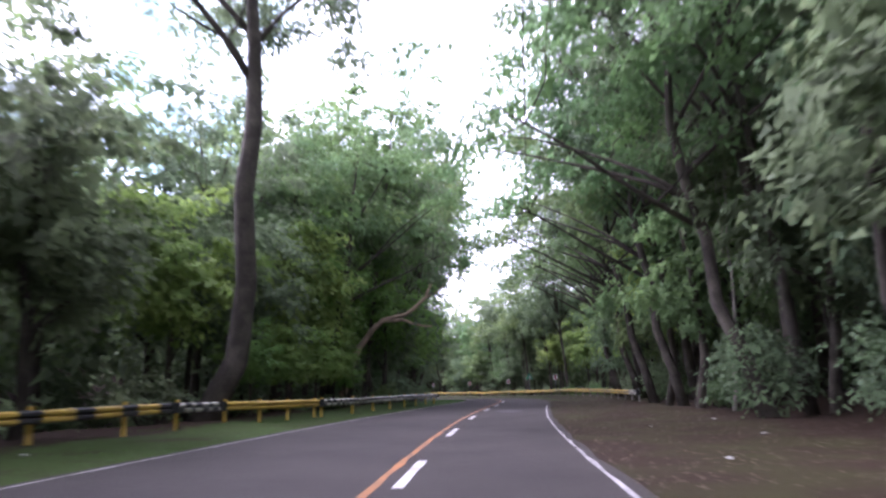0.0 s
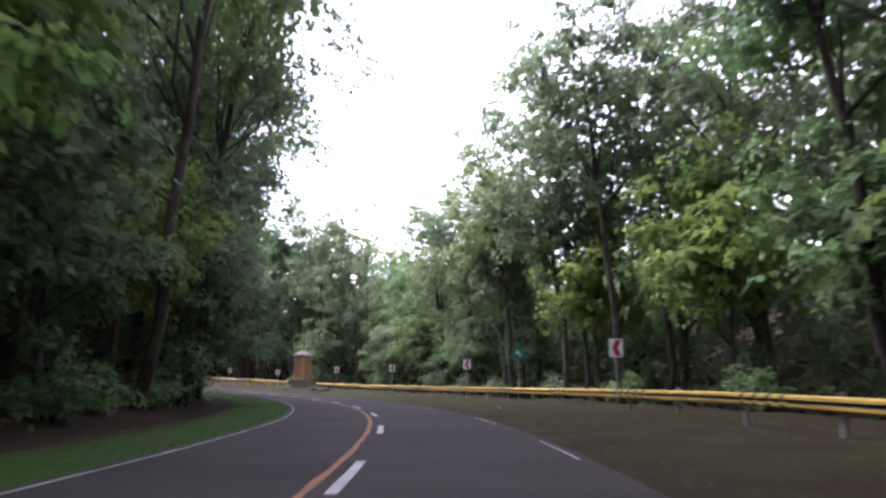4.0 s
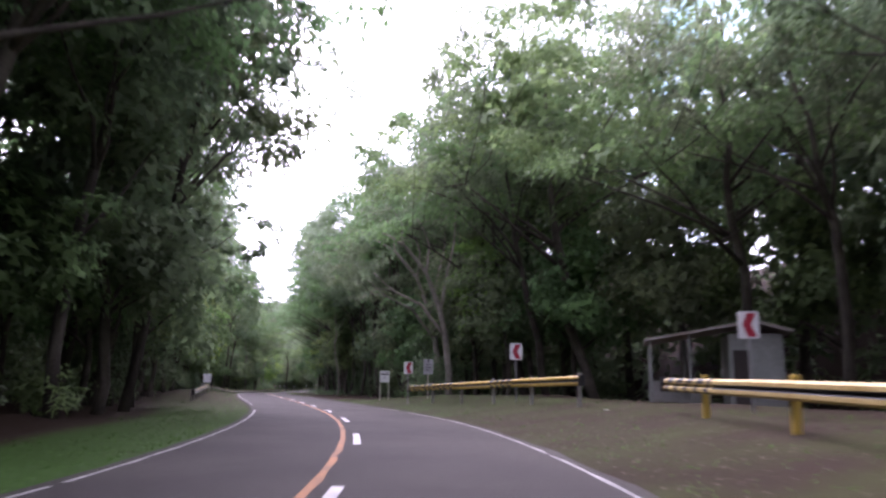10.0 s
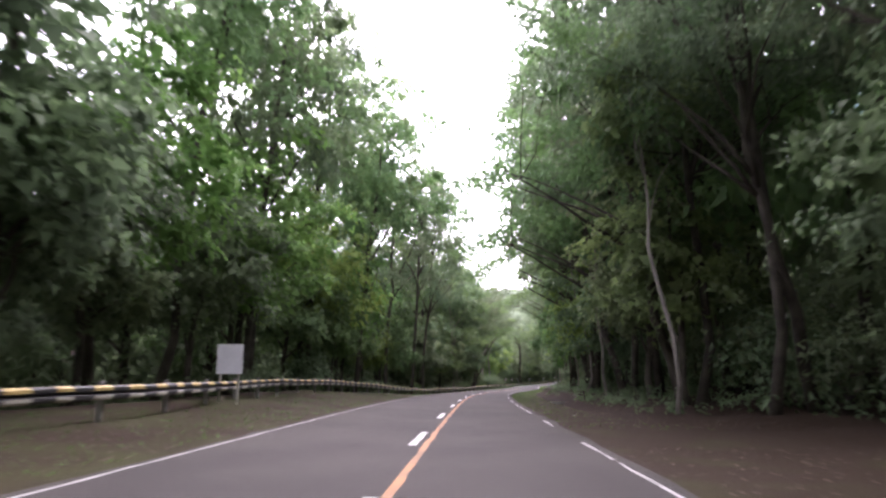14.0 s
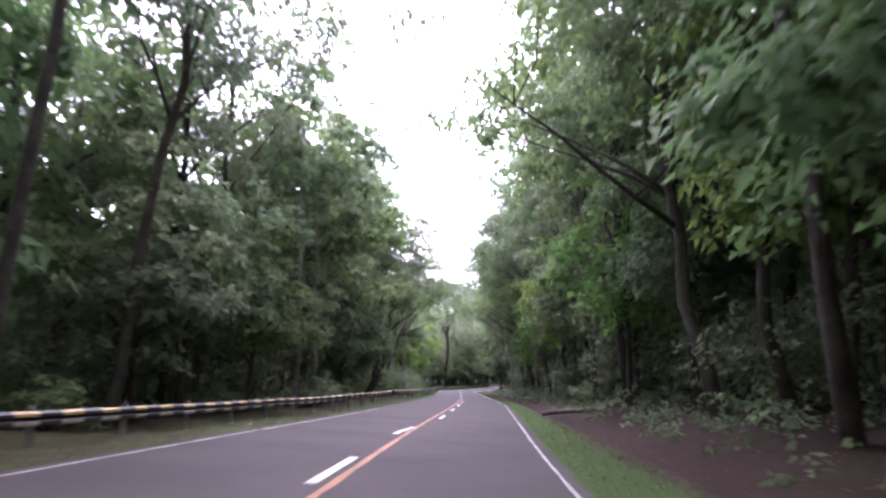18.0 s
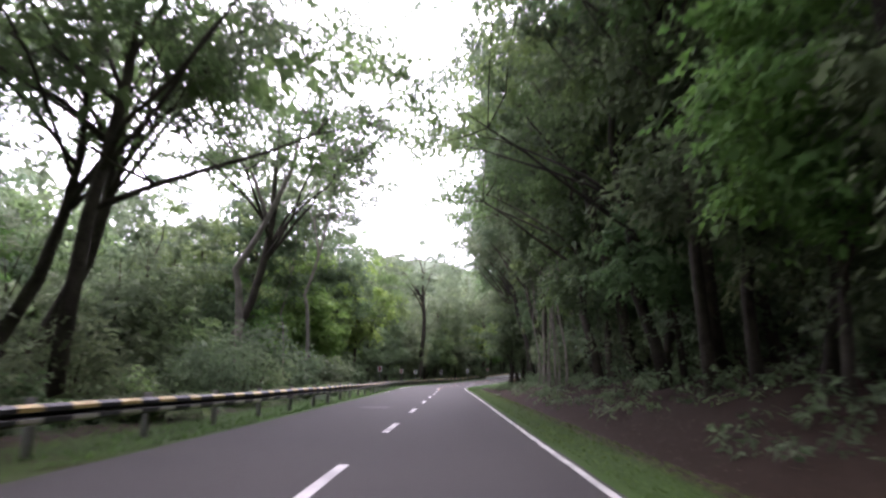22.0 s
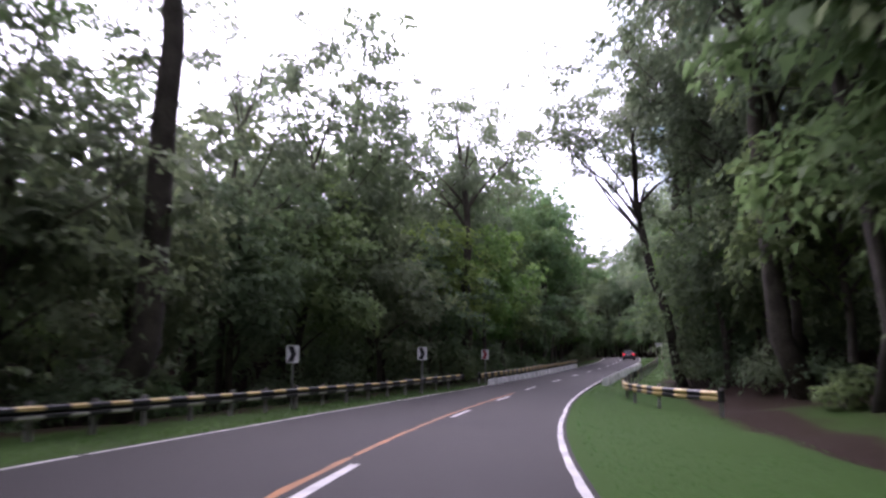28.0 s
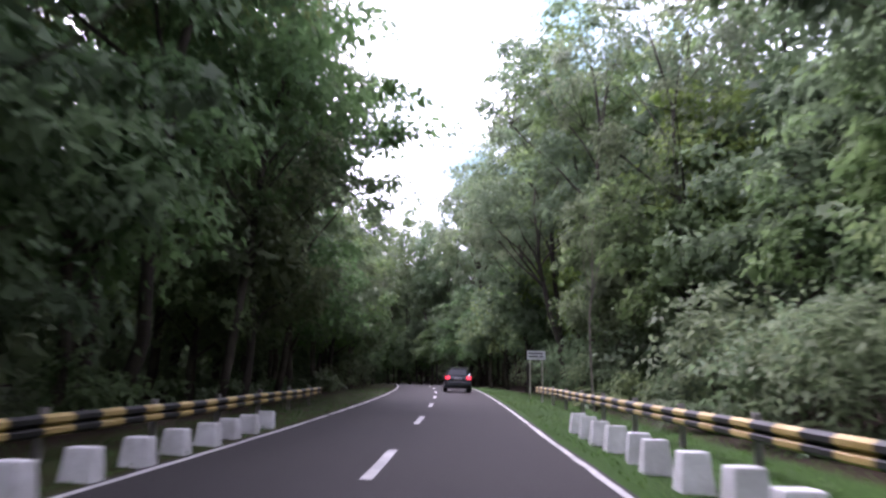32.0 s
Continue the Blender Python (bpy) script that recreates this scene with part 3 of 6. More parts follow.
build_ground()
NEW_FROM = 376.0
for nm, a, b, mt, lb, lip, rough_edge in (("road_1", -55, NEW_FROM, "asphalt", "worn grey asphalt road with faded lines", 0.22, 0.16), ("road_2", NEW_FROM, 755, "asphalt_new", "smooth dark asphalt of a newer road section", 0.13, 0.06)):
    ob = new(nm, strip(nm, a, b, lambda s: -LEFT_EDGE(s) - lip, lambda s: RIGHT_EDGE(s) + lip, M[mt], 0.0, "", wobble=rough_edge, thick=0.12))
    tagged(ob, lb, "road", kind="structure")


# ---- trees ----
def unit(v):
    return v / np.maximum(np.linalg.norm(v, axis=-1, keepdims=True), 1e-9)


def leaf_cloud(rng, centres, radii, per, length, width, squash=0.7, droop=0.3, plain=False, mid=None):
    """Corners, triangles and normals of many leaves: every clump is a shell of flat sprays, every spray a disc of leaves."""
    centres, radii = np.asarray(centres, float), np.asarray(radii, float)
    each = 9
    sprays = max(2, round(per / each))
    c, r = np.repeat(centres, sprays, axis=0), np.repeat(radii, sprays)
    n = len(c)
    u = unit(rng.normal(size=(n, 3)) + np.array([0, 0, 0.3]))
    flat = np.array([1, 1, squash])
    middle = c + u * (r * rng.uniform(0.3, 0.88, n))[:, None] * flat
    out = u if mid is None else unit(u * 0.75 + unit(c - np.asarray(mid)) * 0.6)
    face = unit(out * 0.6 + np.array([0, 0, 0.75]) + rng.normal(size=(n, 3)) * 0.2)
    # leaves of a spray fan out in its plane and hang over at the rim
    many = max(1, round(per / sprays))
    middle, face, out, r = (np.repeat(q, many, axis=0) for q in (middle, face, out, r))
    n = len(r)
    ray = rng.normal(size=(n, 3))
    ray = unit(ray - face * (ray * face).sum(1, keepdims=True))
    reach = (r * 0.52 * rng.random(n) ** 0.6)[:, None]
    p = middle + ray * reach - np.array([0, 0, 1.0]) * reach**2 * 0.3 + rng.normal(size=(n, 3)) * (r * 0.07)[:, None]
    nor = unit(face + ray * 0.25 + rng.normal(size=(n, 3)) * 0.38)
    ax = ray + rng.normal(size=(n, 3)) * 0.55 - np.array([0, 0, droop])
    ax = unit(ax - nor * (ax * nor).sum(1, keepdims=True) * 0.85)
    w = unit(np.cross(ax, nor))
    ln = (length * rng.uniform(0.6, 1.3, n))[:, None]
    wd = (width * rng.uniform(0.7, 1.3, n))[:, None] * 0.5
    drop = np.array([0, 0, 1.0]) * ln * 0.16
    soft = unit(nor * 0.55 + face * 0.35 + out * 0.55)
    if plain:
        # far off a leaf is one pointed blade
        v = np.stack([p - w * wd + ax * ln * 0.12, p + ax * ln - drop, p + w * wd], 1)
        k = 3
        f = np.arange(n * 3).reshape(-1, 3)
    else:
        v = np.stack([p, p + ax * ln * 0.42 - w * wd + nor * wd * 0.35, p + ax * ln - drop, p + ax * ln * 0.42 + w * wd + nor * wd * 0.35], 1)
        k = 4
        i = np.arange(n)[:, None] * 4
        f = np.concatenate([i + [0, 1, 2], i + [0, 2, 3]], 1).reshape(-1, 3)
    side = (np.cross(v[:, 1] - v[:, 0], v[:, 2] - v[:, 0]) * soft).sum(1) < 0
    soft[side] = unit(soft[side] * -1.0)
    return v.reshape(-1, 3), f, np.repeat(soft, k, axis=0)


def leaves_mesh(name, cloud, mat):
    v, f = cloud[:2]
    me = bpy.data.meshes.new(name)
    me.vertices.add(len(v))
    me.vertices.foreach_set("co", v.astype(np.float32).ravel())
    me.loops.add(len(f) * 3)
    me.loops.foreach_set("vertex_index", f.astype(np.int32).ravel())
    me.polygons.add(len(f))
    me.polygons.foreach_set("loop_start", np.arange(0, len(f) * 3, 3, dtype=np.int32))
    me.materials.append(mat)
    me.update(calc_edges=True)
    if len(cloud) > 2:
        # leaves of a clump share the clump's light
        me.polygons.foreach_set("use_smooth", np.ones(len(f), dtype=bool))
        me.normals_split_custom_set_from_vertices(cloud[2].tolist())
    return me


def merged(a, b):
    return np.concatenate([a[0], b[0]]), np.concatenate([a[1], b[1] + len(a[0])]), np.concatenate([a[2], b[2]])


def crooked(rng, a, b, n, amount):
    """Points from a to b with a slow wander."""
    a, b = np.array(a, float), np.array(b, float)
    t = np.linspace(0, 1, n)
    w = np.cumsum(rng.normal(size=(n, 3)), 0)
    w -= t[:, None] * w[-1]
    w[0] = 0
    return a + (b - a) * t[:, None] + w * amount * np.array([1, 1, 0.3])


def crown_clumps(rng, n, mid, radii, inner=0.5, flat=0.0):
    u = rng.normal(size=(n, 3))
    u /= np.linalg.norm(u, axis=1, keepdims=True)
    u[:, 2] = np.where(u[:, 2] < -0.3, u[:, 2] * 0.6, u[:, 2])
    k = inner + (1 - inner) * rng.random(n) ** 0.6
    lump = 1 + 0.18 * np.sin(u[:, 0] * 5 + u[:, 2] * 4 + rng.random() * 6)
    return np.array(mid) + u * (k * lump)[:, None] * np.array(radii)


def tree(name, label, seed, height, spread, bare, trunk_r, clumps, per, leaf, leaf_w, mat, bark, lean=0.0, limbs=7, clump_r=1.3, group="", crook=0.12, droop=0.3, category="tree", core=34, plain=True, twigs=0, squash=0.6, tiers=0, heart=13):
    """A tree at the origin: tapered crooked trunk, limbs into the crown, and a crown of leaf clumps with gaps."""
    rng = np.random.default_rng(seed)
    clumps, per, clump_r = round(clumps * 0.64), round(per * 1.6), clump_r * 1.12
    ob = thing(name, label, category, group)
    top = (lean * height, rng.uniform(-0.5, 0.5), height * 0.86)
    pts = crooked(rng, (0, 0, -0.5), top, 9, crook)
    rad = trunk_r * np.array([1.3, 1.05, 0.98, 0.9, 0.8, 0.66, 0.5, 0.34, 0.16])
    made = [tube(pts, rad, 9, rough=0.06, rng=random.Random(seed))]
    mid_z = (bare + height) / 2
    mid = np.array([lean * mid_z, 0, mid_z])
    cl = crown_clumps(rng, clumps, mid, (spread, spread, (height - bare) / 2))
    cl[:, 0] += (cl[:, 2] - mid_z) * lean
    if tiers:
        # sprays lie in storeys with dark gaps between
        step = (height - bare) / tiers
        level = np.round((cl[:, 2] - bare) / step)
        cl[:, 2] = bare + (level + rng.normal(size=clumps) * 0.12 + 0.25 * np.sin(cl[:, 0] * 0.5 + cl[:, 1] * 0.4)) * step
    grown_on = []
    order = rng.permutation(clumps)
    for k in order[:limbs]:
        end = cl[k]
        f = np.clip((end[2] / height) * 0.75, 0.22, 0.8) * 8
        i = int(f)
        a = pts[i] + (pts[min(i + 1, 8)] - pts[i]) * (f - i)
        lp = crooked(rng, a, end, 6, 0.16)
        lp[1:-1, 2] += 0.25
        r0 = np.interp(f, range(9), rad) * 0.55
        made.append(tube(lp, r0 * np.array([1, 0.8, 0.62, 0.45, 0.3, 0.14]), 6))
        grown_on += [(lp[i], r0 * w) for i, w in ((1, 0.8), (2, 0.62), (3, 0.45), (4, 0.3))]
    for k in order[limbs:limbs + twigs]:
        # thinner branches fork off the nearest limb
        start, r0 = min(grown_on, key=lambda g: float(np.linalg.norm(g[0] - cl[k])) + (3.0 if g[0][2] > cl[k][2] else 0.0))
        lp = crooked(rng, start, cl[k], 5, 0.2)
        made.append(tube(lp, max(r0 * 0.6, 0.03) * np.array([1, 0.8, 0.6, 0.4, 0.2]), 5))
    tv, tf = join(made)
    part("trunk", mesh_of(name + "_trunk", tv, tf, [bark], smooth=True), None, ob)
    rr = clump_r * rng.uniform(0.65, 1.35, clumps)
    cloud = leaf_cloud(rng, cl, rr, per, leaf, leaf_w, squash=squash, droop=droop, plain=plain, mid=mid)
    if core:
        # large sprays deep inside the crown
        pick = rng.permutation(clumps)[:core]
        inner = mid + (cl[pick] - mid) * rng.uniform(0.3, 0.66, len(pick))[:, None]
        cloud = merged(cloud, leaf_cloud(rng, inner, rr[pick] * 1.1, 27, 0.58, 0.46, squash=0.8, plain=True, mid=mid))
    if heart:
        # the shaded middle of every clump, closed by broad sprays
        cloud = merged(cloud, leaf_cloud(rng, cl, rr * 0.45, heart, min(clump_r * 0.36, 0.38), min(clump_r * 0.42, 0.44), squash=squash, droop=0.1, mid=mid))
    part("crown", leaves_mesh(name + "_crown", cloud, mat), None, ob)
    return ob


def shrub(name, label, seed, height, spread, clumps, per, leaf, leaf_w, mat, group="", category="shrub"):
    rng = np.random.default_rng(seed)
    ob = thing(name, label, category, group)
    cl = crown_clumps(rng, clumps, (0, 0, height * 0.5), (spread, spread, height * 0.5), inner=0.35)
    cl[:, 2] = np.maximum(cl[:, 2], 0.15)
    stems = [tube(crooked(rng, (0, 0, -0.1), c * np.array([0.9, 0.9, 0.9]), 4, 0.06), [0.03, 0.025, 0.018, 0.008], 5) for c in cl[:7]]
    v, f = join(stems)
    part("stem", mesh_of(name + "_stems", v, f, [M["bark"]]), None, ob)
    part("foliage", leaves_mesh(name + "_foliage", leaf_cloud(rng, cl, np.full(clumps, height * 0.3), per, leaf, leaf_w, plain=True, mid=(0, 0, height * 0.3)), mat), None, ob)
    return ob


FOREST = "trees along the road"
PROTO = {
    "tall": [tree("tall_tree", "tall broadleaf tree with brown trunk and dark green crown", 11, 25, 6.0, 6.0, 0.19, 130, 38, 0.36, 0.27, M["leaf_a"], M["bark"], group=FOREST, clump_r=1.35, lean=0.09),
             tree("tall_tree", "tall broadleaf tree with forked limbs and mid-green crown", 12, 27, 6.4, 8.0, 0.21, 132, 38, 0.36, 0.27, M["leaf_b"], M["bark"], group=FOREST, clump_r=1.4, limbs=9, crook=0.25, lean=0.1, squash=0.45),
             tree("tall_tree", "tall grey-green broadleaf tree with an open crown", 13, 23, 5.8, 6.5, 0.18, 96, 48, 0.34, 0.19, M["leaf_c"], M["bark"], group=FOREST, clump_r=0.98, limbs=6, twigs=22, crook=0.3, lean=0.08, core=0, heart=0),
             tree("tall_tree", "tall vine-hung broadleaf tree with a dense dark crown", 14, 25, 5.4, 3.0, 0.19, 140, 38, 0.34, 0.26, M["leaf_a"], M["bark"], group=FOREST, clump_r=1.25, lean=0.06, droop=0.7, squash=0.9, core=44),
             tree("tall_tree", "tall broadleaf tree with storeyed mid-green sprays", 15, 25, 6.6, 6.5, 0.19, 130, 40, 0.35, 0.26, M["leaf_b"], M["bark"], group=FOREST, clump_r=1.5, limbs=9, lean=0.09, squash=0.35, tiers=7)],
    "leafy": [tree("leafy_tree", "bushy tree with foliage hanging nearly to the ground", 21, 13, 4.4, 0.8, 0.18, 96, 38, 0.27, 0.19, M["leaf_a"], M["bark"], group=FOREST, clump_r=1.1, limbs=5),
              tree("leafy_tree", "bushy mid-green tree with low drooping leaves", 22, 12, 4.2, 0.8, 0.16, 92, 38, 0.28, 0.19, M["leaf_b"], M["bark"], group=FOREST, clump_r=1.1, droop=0.6, limbs=5),
              tree("leafy_tree", "bushy bright green tree with large leaves", 23, 12.5, 4.0, 1.6, 0.16, 84, 38, 0.31, 0.21, M["leaf_d"], M["bark"], group=FOREST, clump_r=1.15, droop=0.5, limbs=5),
              tree("leafy_tree", "bushy tree with storeyed sprays of dark leaves", 24, 12.5, 4.6, 1.2, 0.17, 90, 40, 0.27, 0.19, M["leaf_a"], M["bark"], group=FOREST, clump_r=1.25, squash=0.35, tiers=5, limbs=5)],
    "back": [tree("woodland_tree", "dark woodland tree behind the roadside trees", 25, 23, 6.6, 1.0, 0.3, 86, 26, 0.72, 0.48, M["leaf_a"], M["bark"], group="trees in the wood", clump_r=1.75, limbs=4),
             tree("woodland_tree", "grey-green woodland tree behind the roadside trees", 26, 21, 6.2, 1.0, 0.3, 82, 26, 0.7, 0.46, M["leaf_c"], M["bark"], group="trees in the wood", clump_r=1.75, limbs=4),
             tree("woodland_tree", "woodland tree with storeyed mid-green sprays", 27, 22, 6.8, 1.5, 0.3, 84, 26, 0.7, 0.46, M["leaf_b"], M["bark"], group="trees in the wood", clump_r=1.9, limbs=4, squash=0.4, tiers=7)],
    "spreading": [tree("spreading_tree", "wide spreading tree with layered dark crown over the road", 31, 21, 9.5, 12.0, 0.26, 120, 84, 0.25, 0.19, M["leaf_c"], M["bark"], group=FOREST, clump_r=1.2, limbs=7, twigs=26, crook=0.35, lean=0.12, core=0, squash=0.4, heart=0),
                  tree("spreading_tree", "wide spreading tree with flat storeys of green sprays", 32, 20, 9.0, 7.0, 0.24, 130, 84, 0.25, 0.19, M["leaf_b"], M["bark"], group=FOREST, clump_r=1.25, limbs=8, twigs=20, crook=0.35, lean=0.12, core=26, squash=0.28, tiers=6, heart=0)],
    "open": [tree("open_tree", "tall sparse tree with forked dark limbs against the sky", 35, 23, 7.5, 11.0, 0.36, 130, 60, 0.28, 0.18, M["leaf_c"], M["bark"], group=FOREST, clump_r=0.98, limbs=6, twigs=40, crook=0.4, core=0, squash=0.35, heart=0)],
    "slender": [tree("slender_tree", "slender tree with a thin pale bare trunk", 41, 13, 2.4, 8.0, 0.07, 30, 40, 0.27, 0.15, M["leaf_a"], M["bark_pale"], group=FOREST, clump_r=1.0, limbs=5, crook=0.12, core=0),
                tree("slender_tree", "slender leaning tree with a pale bare trunk", 42, 12, 2.0, 7.5, 0.065, 26, 40, 0.27, 0.15, M["leaf_b"], M["bark_pale"], group=FOREST, clump_r=0.9, limbs=4, lean=0.1, crook=0.2, core=0)],
    "shrub": [shrub("shrub", "dense green roadside shrub", 51, 2.2, 1.5, 30, 40, 0.2, 0.11, M["leaf_a"], "shrubs along the road"),
              shrub("shrub", "low shrub with large bright leaves", 52, 1.6, 1.3, 26, 36, 0.22, 0.12, M["leaf_b"], "shrubs along the road"),
              shrub("shrub", "tall leafy shrub at the edge of the wood", 53, 3.4, 1.9, 40, 40, 0.23, 0.13, M["leaf_a"], "shrubs along the road")],
}
USED = set()


def plant(kind, s, d, size=1.0, turn=None, which=None, stretch=1.0, sink=0.1, rng=random):
    """Stands a copy of a kind of tree on the ground at s, d; turn: degrees from facing the road with its lean."""
    kinds = PROTO[kind]
    src = kinds[rng.randrange(len(kinds)) if which is None else which]
    p = spot(s, d)
    a = rng.uniform(0, 360) if turn is None else heading(s) + turn
    m = pose(p.x, p.y, p.z - sink, rng.uniform(-2, 2), rng.uniform(-2, 2), a)
    if src not in USED:
        USED.add(src)
        src.matrix_basis = m @ Matrix.Diagonal((size, size, size * stretch, 1))
        return src
    ob = copy_thing(src, m)
    ob.scale = (size, size, size * stretch)
    return ob


# how far the front of the wood stands from the centre line, and its size, on either side
FRONT = {-1: table([(-60, 12), (40, 11), (60, 8.5), (85, 8.5), (140, 8.5), (170, 9.5), (200, 10), (226, 12), (300, 11), (370, 9.0), (385, 14), (440, 14), (455, 11), (525, 10), (535, 7.5), (800, 7.5)]),
         1: table([(-60, 11), (50, 11), (75, 14.5), (100, 15.5), (150, 15), (172, 15.5), (180, 20), (212, 22), (222, 15), (235, 11), (250, 9.5), (300, 9.0), (330, 9), (440, 8.5), (460, 9.5), (470, 11.5), (490, 12.5), (505, 13), (516, 11.5), (522, 10), (545, 9.5), (800, 9.0)])}
# how far out the tall trees stand, how high they and those behind them grow, every 15 m from s = 0
TALL = {-1: table([(-60, 10), (40, 9.5), (55, 9.5), (70, 10.5), (85, 10), (100, 8.5), (130, 8.8), (145, 10.5), (160, 10.5), (175, 10.5), (190, 11), (250, 12.5), (265, 13.0), (290, 12), (310, 10.5), (335, 10.5), (345, 13), (370, 13), (388, 15), (400, 17), (440, 16), (460, 14), (475, 13), (490, 16), (505, 15), (520, 13), (550, 12), (580, 12), (610, 11), (630, 9), (800, 8)]),
        1: table([(-60, 9.5), (40, 10.5), (55, 13), (70, 16.5), (115, 16.5), (125, 19), (145, 19), (160, 17), (190, 18), (205, 21), (220, 17), (235, 15), (250, 11), (265, 9.0), (300, 9.0), (345, 10), (370, 10), (400, 10.5), (460, 10.5), (475, 11), (490, 12), (510, 11.5), (525, 12), (535, 15), (550, 16), (565, 13), (580, 12), (595, 10), (640, 10), (800, 10)])}
EVERY15 = np.arange(49) * 15.0
HEIGHT = {(-1, 0): [26, 26, 26, 26, 27, 28, 29, 29, 29, 29, 29, 28, 28, 28, 26, 26, 28, 28, 28, 29, 29, 30, 30, 27, 25, 26, 27, 12, 15, 20, 22, 22, 22, 22, 23, 23, 24, 25, 25, 23, 22, 22, 22, 22, 24, 26, 26, 26, 26],
          (1, 0): [28, 28, 28, 28, 28, 27, 25, 24, 15, 13, 15, 26, 27, 28, 31, 31, 28, 27, 28, 29, 29, 29, 29, 29, 29, 29, 29, 29, 29, 29, 29, 29, 29, 29, 29, 29, 27, 24, 20, 21, 25, 28, 28, 27, 26, 26, 26, 26, 26],
          (-1, 1): [16, 16, 18, 20, 24, 27, 28, 28, 28, 28, 28, 28, 28, 24, 20, 17, 15, 15, 16, 18, 20, 22, 24, 20, 20, 25, 20, 13, 14, 17, 19, 20, 20, 19, 18, 19, 22, 24, 24, 24, 24, 24, 24, 26, 26, 26, 26, 26, 26],
          (1, 1): [26, 26, 26, 26, 28, 28, 28, 28, 17, 15, 17, 25, 26, 29, 32, 33, 30, 28, 28, 29, 29, 29, 29, 29, 29, 29, 29, 29, 29, 29, 29, 29, 29, 29, 28, 26, 24, 21, 20, 21, 24, 27, 28, 27, 26, 27, 27, 27, 27]}


def grown(side, row, s):
    return float(np.interp(s, EVERY15, HEIGHT[side, row]))


# side, from, to, kinds, and the share of them that is missing there
CLEAR = ((1, 238, 375, ("leafy",), 0.1), (1, 375, 412, ("leafy",), 0.2), (1, 412, 462, ("leafy",), 0.85), (1, 238, 470, ("shrub",), 0.9), (1, 470, 500, ("shrub",), 0.6), (-1, 36, 54, ("leafy", "shrub"), 1.0), (-1, 16, 54, ("tall",), 1.0), (-1, 134, 156, ("leafy", "shrub"), 1.0),
         (1, 172, 218, ("leafy", "shrub"), 1.0), (1, 184, 214, ("tall",), 1.0), (-1, 300, 366, ("shrub",), 0.6))
# stretches where the crowns are thin and the sky shows through
THIN = {-1: ((-20, 42), (222, 258), (326, 352), (396, 418), (502, 530)), 1: ((55, 82), (516, 545))}
rng_f = random.Random(7)
for side in (-1, 1):
    for kind, gap, near, deep, chance, lo, hi in (("tall", 7.8, 0.0, 2.6, 0.97, -14, 720), ("leafy", 6.2, 0.0, 2.6, 0.85, -8, 720), ("back", 7.4, 6.5, 11.0, 1.0, -45, 740), ("shrub", 5.0, -1.2, 1.2, 0.7, 0, 620)):
        s = float(lo) + (3.0 if kind == "leafy" else 0)
        while s < hi:
            front, thin = float(FRONT[side](s)), any(a <= s <= b for a, b in THIN[side])
            d0 = float(TALL[side](s)) - 1.0 if kind in ("tall", "back") else front
            if rng_f.random() < chance:
                h = grown(side, int(kind == "back"), s) * rng_f.uniform(0.98, 1.16)
                which, stretch = None, 1.0
                if kind in ("tall", "back"):
                    full = 25.0 if kind == "tall" else 22.0
                    size = min(max(h / full, 0.45), 1.0) * rng_f.uniform(0.92, 1.05)
                    stretch = h / full / size
                    which = 2 if thin and kind == "tall" else None
                else:
                    size = rng_f.uniform(0.75, 1.1) * min(1.0, 0.45 + grown(side, 0, s) / 45)
                skip = [c for si, a, b, kinds, c in CLEAR if si == side and a < s < b and kind in kinds]
                if not (skip and rng_f.random() < skip[0]):
                    turn = (180 if side > 0 else 0) + rng_f.uniform(-45, 45) if kind == "tall" else None
                    ob = plant(kind, s + rng_f.uniform(-1.6, 1.6), side * (d0 + rng_f.uniform(near, deep)), size, turn, which, stretch, rng=rng_f)
                    if kind == "leafy" and side > 0 and s < 30 and ob not in PROTO["leafy"]:
                        # bushy trees at the start get the darker leaves, to deepen the shade there
                        for mine, dark in zip(ob.children, PROTO["leafy"][0].children):
                            mine.data = dark.data
                        tagged(ob, "bushy dark tree with foliage hanging nearly to the ground", "tree", FOREST)
            s += gap

# understorey behind the first trunks on the bare bank
s = 242.0
while s < 472:
    plant("shrub", s + rng_f.uniform(-1, 1), float(FRONT[1](s)) + rng_f.uniform(1.8, 4.2), rng_f.uniform(0.95, 1.4), which=2, rng=rng_f)
    s += 4.2

